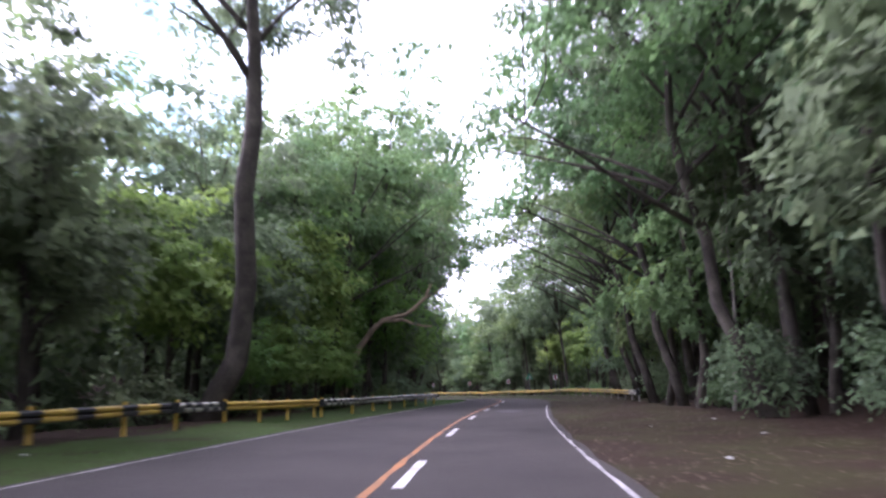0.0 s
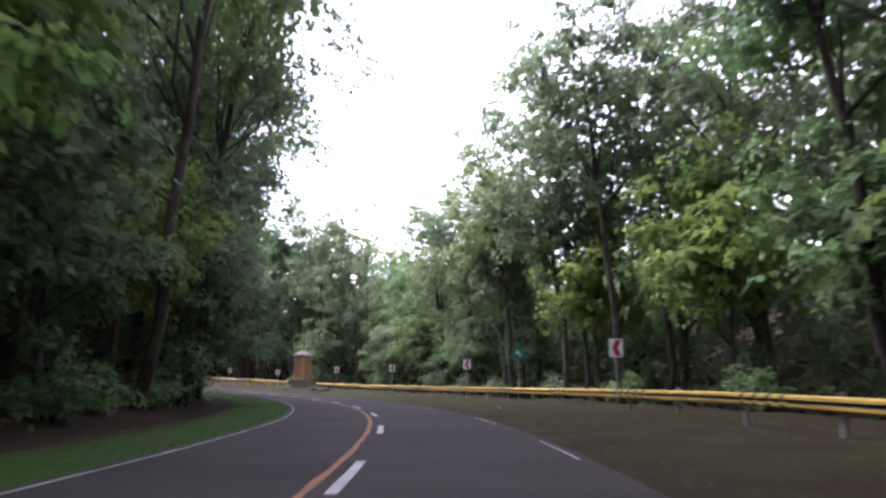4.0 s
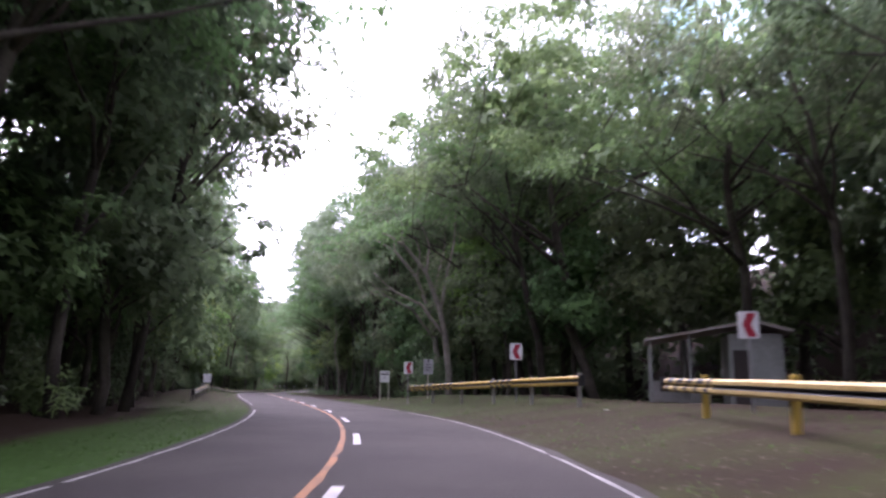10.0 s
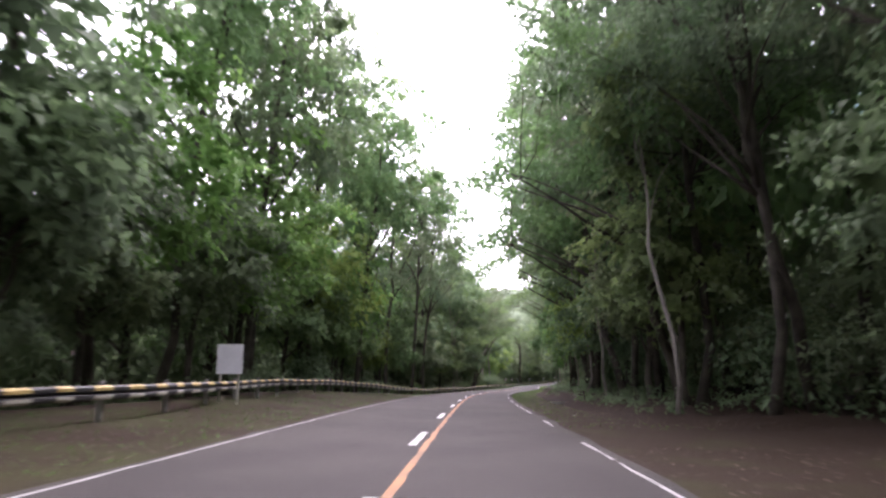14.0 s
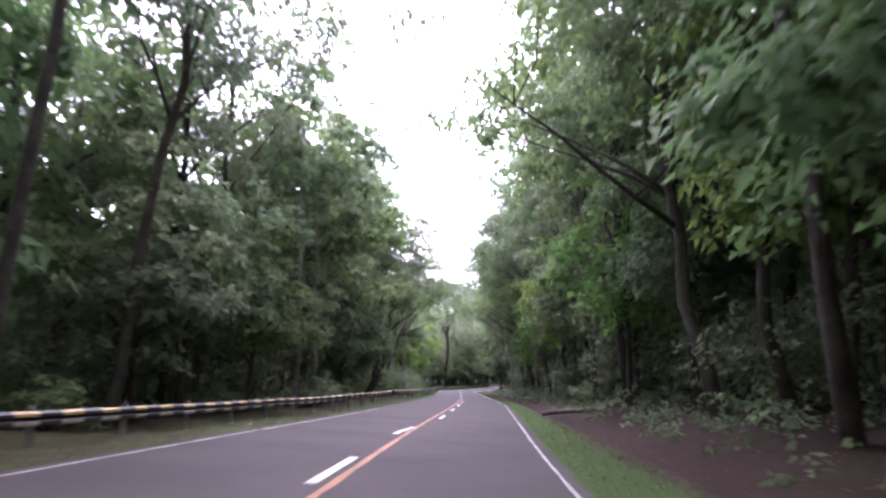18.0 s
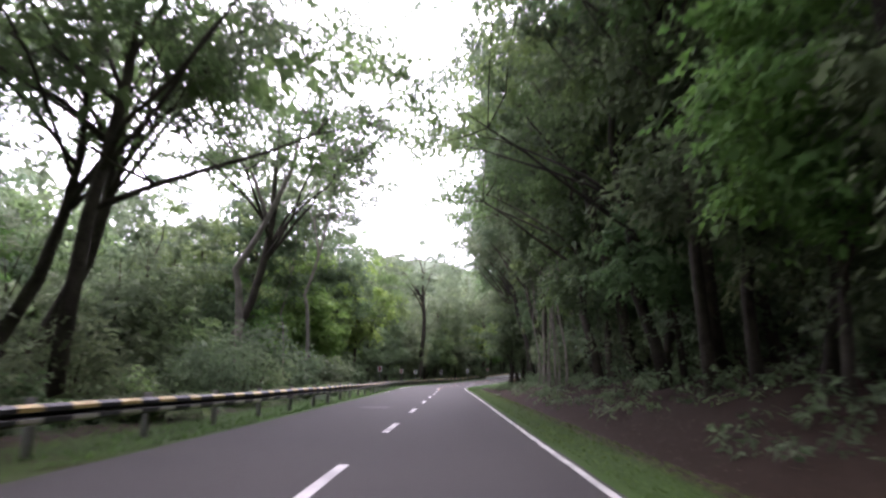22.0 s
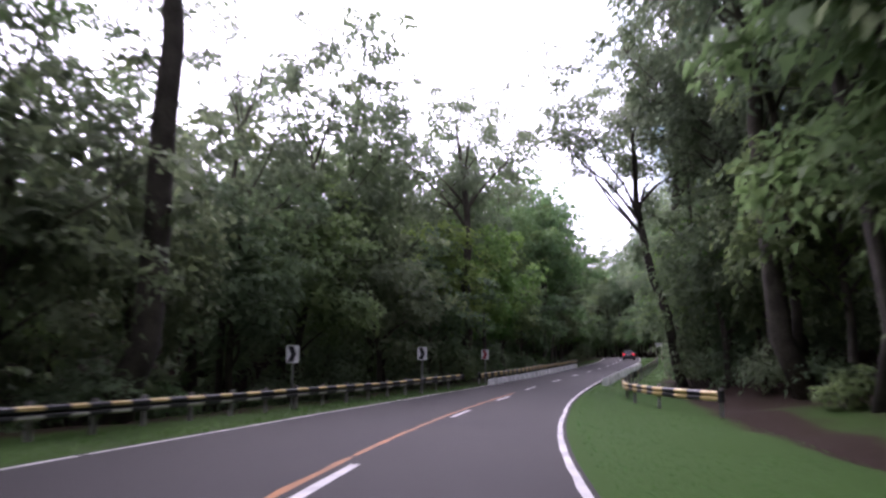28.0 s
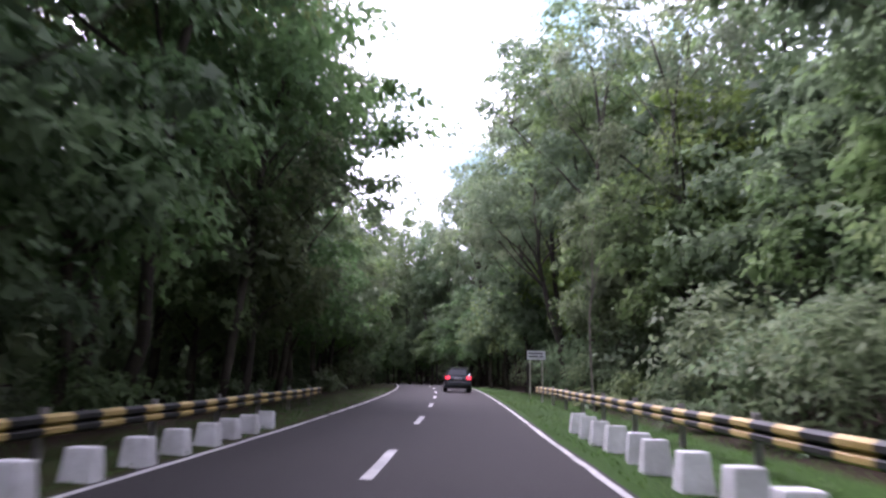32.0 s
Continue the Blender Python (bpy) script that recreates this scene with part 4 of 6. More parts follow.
# trees that stand out
for kind, s, d, size, which, turn in (
        ("spreading", 40, 11.6, 0.95, 0, 180), ("spreading", 28, 12.8, 1.05, 0, 180), ("spreading", 46, 13.5, 1.05, 0, 165), ("spreading", 64, 15.5, 1.0, 0, 180), ("spreading", 84, 17.5, 1.05, 0, 190), ("spreading", 58, -12.5, 0.9, 0, 10), ("open", 26.5, -9.9, 1.2, 0, 10), ("open", 8, -12.0, 1.1, 0, 60),
        ("leafy", 55, -8.6, 0.95, 2, None), ("tall", 45, -14.0, 0.95, 4, 0), ("tall", 54, -13.5, 1.0, 4, 0), ("tall", 37, -15.5, 0.8, 2, 0), ("leafy", 31, -9.6, 0.36, 2, None), ("leafy", 34, -9.0, 0.36, 2, None), ("leafy", 38.5, -9.0, 0.38, 2, None), ("leafy", 43, -9.2, 0.4, 2, None), ("leafy", 47, -9.6, 0.3, 2, None), ("spreading", 102, -11.0, 1.0, 0, 0), ("spreading", 120, -11.5, 1.05, 0, 0),
        ("spreading", 186, 17.5, 0.85, 0, 180), ("spreading", 197, 21.0, 0.9, 0, 200), ("spreading", 216, 15.5, 0.95, 0, 180), ("spreading", 232, 16.0, 1.0, 0, 180), ("spreading", 200, -13.5, 1.0, 0, 0), ("spreading", 178, -14.0, 1.0, 0, 0),
        ("tall", 371, -14.0, 1.05, 0, 0), ("tall", 378, -14.5, 1.05, 1, 0), ("tall", 384.5, -14.0, 1.05, 0, 0), ("tall", 390, -15.5, 1.05, 1, 0), ("leafy", 375, -11.5, 1.2, 0, None), ("leafy", 382, -12.0, 1.2, 1, None), ("spreading", 398, -14.0, 0.95, 0, 10), ("open", 388, -11.0, 1.1, 0, 0), ("open", 506, -9.6, 1.2, 0, 40), ("open", 482, -13, 0.95, 0, None),
        *[("spreading", s, 13.0 + s % 5 * 0.4, 0.85, 0, 180) for s in range(272, 372, 14)], *[("spreading", s, 12.6 + s % 7 * 0.2, 0.8, 0, 180 + s % 40 - 20) for s in range(380, 468, 11)],
        ("spreading", 530, 14.5, 0.9, 0, 180), ("open", 532, 12.0, 1.05, 0, 180), ("leafy", 526, 9.8, 0.8, 0, None), ("leafy", 533, 9.8, 0.85, 1, None), ("leafy", 540, 9.8, 0.9, 2, None), ("leafy", 547, 10.0, 1.0, 0, None), ("slender", 499.5, 10.3, 1.05, 1, 0), *[("spreading", s, 11.6 + s % 4 * 0.3, 0.78, 0, 180) for s in range(241, 272, 10)], ("open", 541, -8.6, 1.05, 0, 0), ("open", 549, 9.5, 1.25, 0, 180), *[("spreading", s, 11.2 + s % 3 * 0.3, 1.0 + s % 5 * 0.03, 0, 180 + s % 7 * 6 - 18) for s in range(390, 476, 12)], *[("leafy", s, 12.6 + s % 3 * 0.4, 0.9, s % 3, None) for s in range(412, 478, 11)], ("spreading", 417, -12.5, 1.05, 0, 0), ("spreading", 403, -15.5, 1.2, 0, 0), ("spreading", 604, 9.0, 0.8, 0, 180), ("spreading", 614, 9.0, 0.8, 0, 180), ("leafy", 366, 9.5, 1.1, 2, None), ("leafy", 226, 13.5, 1.0, 0, None), ("leafy", 233.5, 12.0, 0.9, 1, None), ("leafy", 219.5, 13.8, 0.9, 0, None), ("leafy", 178, 20.5, 1.1, 0, None), ("leafy", 186, 23.0, 1.25, 1, None), ("leafy", 194, 26.0, 1.3, 0, None), ("leafy", 202, 25.0, 1.3, 1, None), ("leafy", 208, 20.5, 1.2, 0, None), ("leafy", 214, 17.0, 1.1, 1, None), ("leafy", 239, 11.0, 1.0, 0, None), ("spreading", 187, -11.0, 1.0, 0, 0), ("spreading", 207, -10.5, 1.0, 0, 0), ("leafy", 214, -10.6, 1.1, 0, None), ("leafy", 224, -10.8, 1.1, 1, None), ("leafy", 233, -10.6, 1.0, 0, None), ("leafy", 243, -10.4, 1.1, 1, None), ("leafy", 253, -10.8, 1.1, 0, None), ("shrub", 224, 9.6, 1.0, 2, None), ("shrub", 227.5, 10.2, 1.1, 0, None), ("leafy", 373, 10.0, 1.0, 2, None), ("leafy", 40, -11.0, 0.9, 2, None), ("leafy", 46, -12.0, 1.05, 2, None), ("leafy", 29, -12.5, 0.85, 2, None), ("leafy", 262, -13.0, 1.2, 2, None), ("leafy", 276, -12.5, 1.25, 2, None), ("leafy", 290, -12.0, 1.2, 2, None), ("leafy", 442, -12.5, 1.1, 2, None), ("leafy", 600, 13.0, 1.1, 2, None), ("leafy", 588, 14.0, 1.2, 2, None), ("spreading", 56, 11.2, 0.9, 0, 180), ("spreading", 76, 12.5, 0.95, 0, 175), ("spreading", 480, 12.5, 1.0, 0, 180),
        ("spreading", 660, -9.5, 1.0, 0, 0), ("spreading", 676, 9.5, 1.0, 0, 180), ("spreading", 700, -9.0, 1.0, 0, 0), ("spreading", 706, 9.5, 1.1, 0, 180), *[("leafy", s, -6.6 - s % 3 * 0.5, 0.95, s % 2, None) for s in range(584, 686, 9)], *[("leafy", s, 7.2 + s % 3 * 0.5, 0.95, s % 2, None) for s in range(612, 690, 9)], ("leafy", 690, -5.5, 1.2, 0, None), ("leafy", 712, 5.0, 1.2, 1, None), ("leafy", 724, 0.0, 1.2, 0, None), ("leafy", 728, -5.0, 1.2, 1, None),
        ("slender", 346, -8.3, 1.4, 0, None), ("slender", 352, -8.6, 1.3, 0, None), ("slender", 293, 8.4, 1.35, 1, 180), ("slender", 283, 8.8, 1.3, 0, None), ("slender", 349, 10.2, 0.8, 0, None), ("slender", 347.6, 12.3, 1.1, 0, None),
        ("slender", 371.5, 6.9, 0.85, 0, None), ("slender", 367, 8.0, 0.9, 1, None), ("slender", 377.4, 9.1, 0.9, 0, None), ("slender", 376, 10.4, 1.0, 1, None), ("slender", 374.8, 9.9, 1.0, 0, None),
        ("slender", 425.5, 8.5, 1.3, 1, 60), ("slender", 431, 9.4, 1.1, 1, 80), ("slender", 437.4, 10.2, 1.2, 0, None), ("slender", 443, 9.5, 1.0, 0, None), ("slender", 450, 10.6, 1.1, 1, 120),
        ("slender", 427.5, 8.0, 1.15, 0, None), ("slender", 433.5, 8.6, 1.2, 1, 70), ("slender", 435.0, 9.0, 1.1, 0, None), ("slender", 440.5, 8.9, 1.15, 1, 100), ("slender", 446, 9.8, 1.1, 0, None), ("slender", 421, 8.3, 1.2, 1, 90),
        ("slender", 454, 11.5, 1.0, 0, None), ("slender", 459, 11.0, 1.1, 0, None), ("slender", 464, 12.5, 1.0, 1, None), ("slender", 585, 6.6, 0.75, 0, None),
        ("slender", 308, 8.6, 1.0, 1, None), ("slender", 311, 10.0, 1.0, 0, None), ("slender", 262, 7.6, 1.2, 1, 90), ("slender", 30, 10.5, 1.0, 0, None), ("slender", 33, 12, 1.0, 0, None), ("slender", 150, -9.0, 1.2, 0, None)):
    plant(kind, s, d, size, turn, which, rng=rng_f)
# broad storeyed crowns that reach over the road, and bushes at the mouth of the bend
for kind, s, d, size, which, turn in (
        ("spreading", 35, 9.8, 0.95, 1, 180), ("spreading", 45, 10.0, 1.05, 1, 175), ("spreading", 55, 10.6, 1.0, 1, 185), ("spreading", 67, 11.0, 1.05, 1, 178), ("spreading", 24, 10.2, 1.0, 1, 182), ("spreading", 47, -10.8, 1.0, 1, 5),
        ("spreading", 212, 17.0, 1.25, 1, 180), ("spreading", 222, 16.5, 1.2, 1, 170), ("spreading", 201, 21.5, 1.1, 1, 185), 
        ("spreading", 268, 9.6, 0.95, 1, 180), ("spreading", 284, 10.0, 0.95, 1, 180), ("spreading", 299, 9.8, 1.0, 1, 180), ("spreading", 330, 9.6, 1.0, 1, 180),
        ("spreading", 357, -13.5, 0.85, 1, 0), ("spreading", 404, 9.8, 1.0, 1, 180), ("spreading", 417, 9.8, 1.0, 1, 180), ("spreading", 433, 12.4, 1.2, 0, 180), ("spreading", 533, 8.2, 1.0, 0, 180), ("tall", 573, -7.6, 0.85, 1, 0), ("tall", 582, -7.8, 0.88, 4, 0), ("tall", 592, -8.0, 0.85, 0, 0), ("tall", 538, 9.5, 0.9, 2, 180), ("tall", 194, -8.4, 0.95, 3, 0), ("tall", 203, -8.2, 0.98, 0, 0), ("leafy", 199, -8.4, 1.1, 0, None), ("leafy", 208, -8.6, 1.1, 3, None), ("spreading", 398, -10.8, 1.05, 1, 0),
        ("tall", 102, 14.5, 1.0, 0, 180), ("tall", 110, 15.0, 1.0, 3, 180), ("tall", 118, 15.5, 0.85, 1, 180), ("leafy", 466, 8.6, 0.9, 0, None), ("leafy", 472, 9.2, 1.0, 3, None), ("leafy", 479, 10.2, 1.0, 1, None), ("leafy", 487, 11.2, 1.1, 2, None), ("leafy", 494, 11.6, 1.2, 0, None), ("leafy", 501, 11.8, 1.2, 1, None),
        ("tall", 508, 11.5, 1.0, 2, 180), ("open", 516, 12.0, 1.05, 0, 180), ("tall", 523, 12.0, 1.0, 2, 180), ("tall", 498, 12.0, 1.0, 3, 180), ("tall", 488, 11.0, 1.0, 3, 180),
        ("spreading", 172, -9.8, 1.0, 1, 0), ("spreading", 185, -9.8, 1.0, 1, 5), ("spreading", 432, 12.8, 1.15, 1, 180), *[("leafy", s, -8.3 - s % 2 * 0.4, 0.9 + s % 3 * 0.1, s % 2 * 3, None) for s in range(101, 135, 6)], ("leafy", 140, -10.0, 1.0, 0, None), ("leafy", 146, -10.8, 1.0, 3, None), ("tall", 445, -11.5, 0.66, 0, 0), ("leafy", 451, -8.8, 1.1, 2, None), ("leafy", 437, -10.6, 0.72, 2, None), ("tall", 122, 16.5, 0.85, 4, 180), ("tall", 128.5, 17.0, 0.88, 0, 180), ("tall", 135.5, 17.5, 0.84, 1, 180), ("open", 143, 22.0, 0.85, 0, 180), ("leafy", 139, 15.8, 0.9, 1, None), ("tall", 229, -12.0, 1.0, 2, 0), ("tall", 238, -11.6, 1.05, 2, 0), ("tall", 247, -12.2, 1.0, 2, 0), ("spreading", 130, -12.4, 0.95, 1, 0), ("spreading", 142, -13.0, 0.95, 1, 0)):
    plant(kind, s, d, size, turn, which, rng=rng_f)


def far_woods(side, seed):
    """The depth of the wood behind the front trees: one mass of large leaf sprays."""
    rng = np.random.default_rng(seed)
    n = 6000
    s = rng.uniform(-50, 745, n)
    tops = np.interp(s, EVERY15, HEIGHT[side, 1]) * 0.75
    low = np.arange(n) < 4000
    d = np.where(low, FRONT[side](s) + 4.5 + rng.random(n) ** 1.3 * 15, TALL[side](s) + 9 + rng.random(n) * 20)
    h = np.where(low, rng.random(n) ** 1.1 * 8.5, rng.random(n) ** 0.9 * tops)
    c, t = centre(s), way(s)
    p = np.stack([c[:, 0] + t[:, 1] * d * side, c[:, 1] - t[:, 0] * d * side, c[:, 2] + relief(s, d * side) + h], -1)
    near = leaf_cloud(rng, p[low], np.full(low.sum(), 1.7), 27, 0.68, 0.42, plain=True)
    deep = leaf_cloud(rng, p[~low], np.full((~low).sum(), 2.4), 26, 0.95, 0.62, plain=True)
    # added curtain of leaves, keeps the light behind out of the wood
    k = 2400
    s = rng.uniform(-50, 745, k)
    d = np.maximum(FRONT[side](s) + 13, TALL[side](s) + 8) + rng.random(k) * 9
    c, t = centre(s), way(s)
    h = rng.random(k) ** 1.1 * np.interp(s, EVERY15, HEIGHT[side, 1]) * 0.62
    p = np.stack([c[:, 0] + t[:, 1] * d * side, c[:, 1] - t[:, 0] * d * side, c[:, 2] + relief(s, d * side) + h], -1)
    last = leaf_cloud(rng, p, np.full(k, 2.8), 18, 1.5, 1.15, plain=True)
    me = leaves_mesh("far_woods", merged(merged(near, deep), last), M["leaf_a"])
    ob = new("far_woods", me)
    tagged(ob, "dense dark green woodland behind the roadside trees", "woodland", kind="stuff")


far_woods(-1, 5)
far_woods(1, 6)


def undergrowth(side, seed):
    """Knee-high seedlings, ferns and fallen twigs on the floor of the wood."""
    rng = np.random.default_rng(seed)
    n = 1500
    s = rng.uniform(-20, 640, n)
    d = FRONT[side](s) - 0.4 + rng.random(n) ** 1.3 * 10
    c, t = centre(s), way(s)
    p = np.stack([c[:, 0] + t[:, 1] * d * side, c[:, 1] - t[:, 0] * d * side, c[:, 2] + relief(s, d * side) + 0.3 + rng.random(n) * 0.5], -1)
    me = leaves_mesh("undergrowth", leaf_cloud(rng, p, np.full(n, 0.7), 14, 0.26, 0.12), M["leaf_a"])
    tagged(new("undergrowth", me), "dark knee-high undergrowth on the woodland floor", "undergrowth", kind="stuff")


undergrowth(-1, 15)
undergrowth(1, 16)


def bank_scrub(s0, s1, seed, n):
    """Creepers and seedlings scattered over the earth bank above the ditch."""
    rng = np.random.default_rng(seed)
    s = rng.uniform(s0, s1, n)
    d = VERGE[1](s) + 1.3 + rng.random(n) ** 0.8 * 7.5
    keep = np.array([noise.noise(Vector((a * 0.22, b * 0.35, 3))) for a, b in zip(s, d)]) > rng.uniform(-0.35, 0.35, n)
    s, d = s[keep], d[keep]
    c, t = centre(s), way(s)
    k = rng.uniform(0.25, 0.6, len(s))
    p = np.stack([c[:, 0] + t[:, 1] * d, c[:, 1] - t[:, 0] * d, c[:, 2] + relief(s, d) + k * 0.35], -1)
    me = leaves_mesh("bank_scrub", leaf_cloud(rng, p, k, 18, 0.17, 0.1, plain=True), M["leaf_a"])
    tagged(new("bank_scrub", me), "low creepers and seedlings on the earth bank", "undergrowth", kind="stuff")


bank_scrub(262, 476, 31, 3600)


# ---- road markings ----
rng_m = random.Random(3)


def marking(name, s0, s1, d, width, mat, label, wobble=0.03):
    dd = d if callable(d) else (lambda s: np.full(np.shape(s), float(d)))
    ob = new(name, strip(name, s0, s1, lambda s: dd(s) - width / 2, lambda s: dd(s) + width / 2, M[mat], 0.006, "", step=0.8, wobble=wobble))
    tagged(ob, label, "road marking", kind="structure")


# worn stretches: from, to, how much of the line is gone
WORN = {"edge_line_left": ((198, 228, 0.7), (330, 376, 0.75), (376, 452, 0.97)), "edge_line_right": ((34, 112, 0.7), (112, 158, 0.85), (186, 256, 0.7), (256, 300, 0.35), (330, 376, 0.15))}
for name, edge, label in (("edge_line_left", lambda s: -LEFT_EDGE(s), "worn white edge line on asphalt"), ("edge_line_right", lambda s: RIGHT_EDGE(s), "broken worn white edge line on asphalt")):
    s = -50.0
    while s < 740:
        gone = max([g for a, b, g in WORN[name] if a <= s < b] or [0.0])
        n = rng_m.uniform(1.2, 6.0) if gone else rng_m.uniform(8, 24)
        if rng_m.random() >= gone:
            new_road = s > 376
            marking(name, s, s + n, edge, rng_m.uniform(0.1, 0.13) if new_road else rng_m.uniform(0.055, 0.08), "white_paint" if new_road else "edge_paint", label, 0.03 if new_road else 0.05)
        s += n + rng_m.uniform(0.05, 0.4)
for a, b in ((-50, 40), (40.3, 118), (118.4, 190), (190.2, 262), (262.2, 330), (330.3, 374.5), (452, 498), (498.2, 523.5)):
    marking("centre_line", a, b, 0.0, 0.115, "orange_paint", "solid orange centre line, worn and patchy", 0.05)
DASH_OFF = table([(-60, 0.32), (232, 0.3), (246, -0.25), (325, -0.25), (332, 0.3), (374, 0.28), (380, 0.0), (450, 0.0), (455, -0.26), (478, -0.24), (484, 0.28), (522, 0.26), (527, 0.0), (800, 0.0)])
for base, lo, hi in ((92.4, -48, 374), (419.7, 377, 502), (508.0, 505, 735)):
    k = math.ceil((lo - base) / 9.26)
    while base + k * 9.26 < hi:
        s = base + k * 9.26
        marking("lane_dash", s, s + 3.3, DASH_OFF, 0.15, "white_paint", "white lane dash on asphalt", 0.015)
        k += 1


# ---- thin dark marks and pale worn patches on the asphalt ----
def road_spot(s, d, length, width, mat, label, seed):
    rng = random.Random(seed)
    n = 18
    pts = []
    for k in range(n):
        a = 2 * math.pi * k / n
        q = 1 + rng.uniform(-0.22, 0.18)
        p = spot(s + math.cos(a) * length / 2 * q, d + math.sin(a) * width / 2 * q, 0.005)
        pts.append((p.x, p.y, p.z))
    ob = new("road_patch", mesh_of("road_patch", pts, [tuple(range(n))], [M[mat]]))
    tagged(ob, label, "road patch", kind="structure")


M["dark_mark"] = material("dark_road_mark", (0.018, 0.0165, 0.01725), 0.6, 0.25, fine=40, bump=0.3, mask_scale=1.0)
M["grey_patch"] = material("pale_worn_asphalt", (0.0532, 0.04864, 0.04864), 0.85, 0.3, fine=50, bump=0.35, mask_scale=0.8)
for s, d, n, w, mat, label in ((476, -2.4, 1.6, 0.16, "dark_mark", "thin dark mark on the asphalt"), (474.6, -2.9, 0.14, 1.0, "dark_mark", "thin dark mark on the asphalt"), (480, -2.2, 3.0, 0.12, "dark_mark", "thin dark mark on the asphalt"),
                               (405, -1.6, 2.4, 1.3, "grey_patch", "pale worn patch in the asphalt"), (36, 1.6, 3.5, 1.2, "grey_patch", "pale worn patch in the asphalt"), (171, 2.0, 4.5, 1.4, "grey_patch", "pale worn patch in the asphalt")):
    road_spot(s, d, n, w, mat, label, int(s * 7))


# ---- guard rails ----
def beam_mesh(name, s0, s1, dfun, toward, pattern, up):
    """A W-shaped steel beam along the road; pattern gives the paint slot at a length along it."""
    ss = np.arange(s0, s1 + 0.01, 0.2)
    prof = [(0.0, 0.0), (0.075, 0.045), (0.075, 0.11), (0.0, 0.155), (0.075, 0.2), (0.075, 0.265), (0.0, 0.31)]
    prof = prof + [(u - 0.014, h) for u, h in reversed(prof)]
    d = np.asarray(dfun(ss), float) + np.array([noise.noise(Vector((s * 0.15, 5, 2))) for s in ss]) * 0.05
    c, t = centre(ss), way(ss)
    rise = c[:, 2] + relief(ss, d) + up + np.array([noise.noise(Vector((s * 0.12, 1, 8))) for s in ss]) * 0.035
    verts, faces, slots = [], [], []
    k = len(prof)
    for i in range(len(ss)):
        for u, h in prof:
            dd = d[i] + toward * u
            verts.append((c[i, 0] + t[i, 1] * dd, c[i, 1] - t[i, 0] * dd, rise[i] + h))
    for i in range(len(ss) - 1):
        for j in range(k):
            faces.append((i * k + j, i * k + (j + 1) % k, (i + 1) * k + (j + 1) % k, (i + 1) * k + j))
            slots.append(pattern(ss[i] - s0, j))
    for i in (0, len(ss) - 1):
        faces.append(tuple(i * k + j for j in range(k)))
        slots.append(0)
    return mesh_of(name, verts, faces, [M["yellow"], M["rail_black"], M["rail_white"], M["rail_cream"]], slots), d, rise, ss


def bands(a, b, n):
    return lambda x, j: a if int(x / n) % 2 == 0 else b


def panelled(x, j):
    """Long yellow panels, black in the groove, with a chequered length at every joint."""
    x = x % 8.0
    if x < 5.6:
        return 1 if j in (2, 3) else 0
    return (int(x / 0.3) + (1 if 2 <= j <= 3 else 0)) % 2


def guard_rail(s0, s1, dfun, label, pattern, post_mat, up=0.42, gap=3.8):
    toward = -1 if dfun((s0 + s1) / 2) > 0 else 1
    ob = thing("guard_rail", label, "guard rail", "guard rails")
    me, d, rise, ss = beam_mesh("guard_rail_beam", s0, s1, dfun, toward, pattern, up)
    part("beam", me, None, ob)
    post = None
    s = s0 + 0.4
    while s < s1:
        i = int((s - s0) / 0.2)
        c, t = centre(ss[i]), way(ss[i])
        dd = d[i] - toward * 0.11
        if post is None:
            bm = boxed(-0.055, -0.06, -0.5, 0.055, 0.06, 0.40 + up, bevel=0.012)
            post = part("post", bm, M[post_mat], ob)
            pm = post.data
        else:
            post = new("post", pm)
            post.parent = ob
        post.matrix_basis = pose(c[0] + t[1] * dd, c[1] - t[0] * dd, rise[i] - up, rng_m.uniform(-2, 2), rng_m.uniform(-2, 2), heading(ss[i]))
        s += gap
    for i, e in ((0, -1), (len(ss) - 1, 1)):
        c, t = centre(ss[i]), way(ss[i])
        bm = bmesh.new()
        bmesh.ops.create_cone(bm, cap_ends=True, segments=12, radius1=0.11, radius2=0.11, depth=0.34)
        endp = part("end_piece", bm, M["rail_black"], ob)
        endp.matrix_basis = pose(c[0] + t[1] * d[i], c[1] - t[0] * d[i], rise[i] + 0.155, 0, 0, heading(ss[i]))
    return ob


YB = bands(3, 1, 0.8)


def WB(x, j):
    """Short pale blocks on both ridges of a dark beam."""
    return (2 if j in (0, 1) else 3) if x % 1.55 < 0.78 and j in (0, 1, 4, 5) else 1


def chequered(x, j):
    return (2 if (int(x / 0.32) + (1 if 3 <= j <= 5 else 0)) % 2 else 1)


guard_rail(-30, 22.2, table([(-30, -9.4), (14, -9.0), (22, -8.7)]), "yellow steel guard rail with black gaps beside grass", lambda x, j: 0 if x % 2.0 < 1.25 else 1, "yellow")
guard_rail(22.4, 25.0, table([(22, -8.7), (25, -8.3)]), "chequered black and white length of guard rail", chequered, "yellow", gap=2.4)
guard_rail(25.2, 31.4, table([(25, -8.3), (31.4, -6.6)]), "plain yellow steel guard rail on yellow posts", lambda x, j: 1 if j == 3 and x % 3 < 0.1 else 0, "yellow", gap=1.9)
guard_rail(31.5, 60, table([(31, -6.6), (34, -6.1), (45, -5.6), (60, -5.1)]), "chequered black and white guard rail on yellow posts", chequered, "yellow")
guard_rail(49.4, 151, table([(44, 9.5), (62, 9.6), (92, 9.4), (112, 9.5), (130, 9.2), (145, 9.0), (151, 8.7)]), "long yellow steel guard rail with chequered joints", lambda x, j: chequered(x, j) if x < 4.5 else panelled(x + 5.4, j), "concrete")
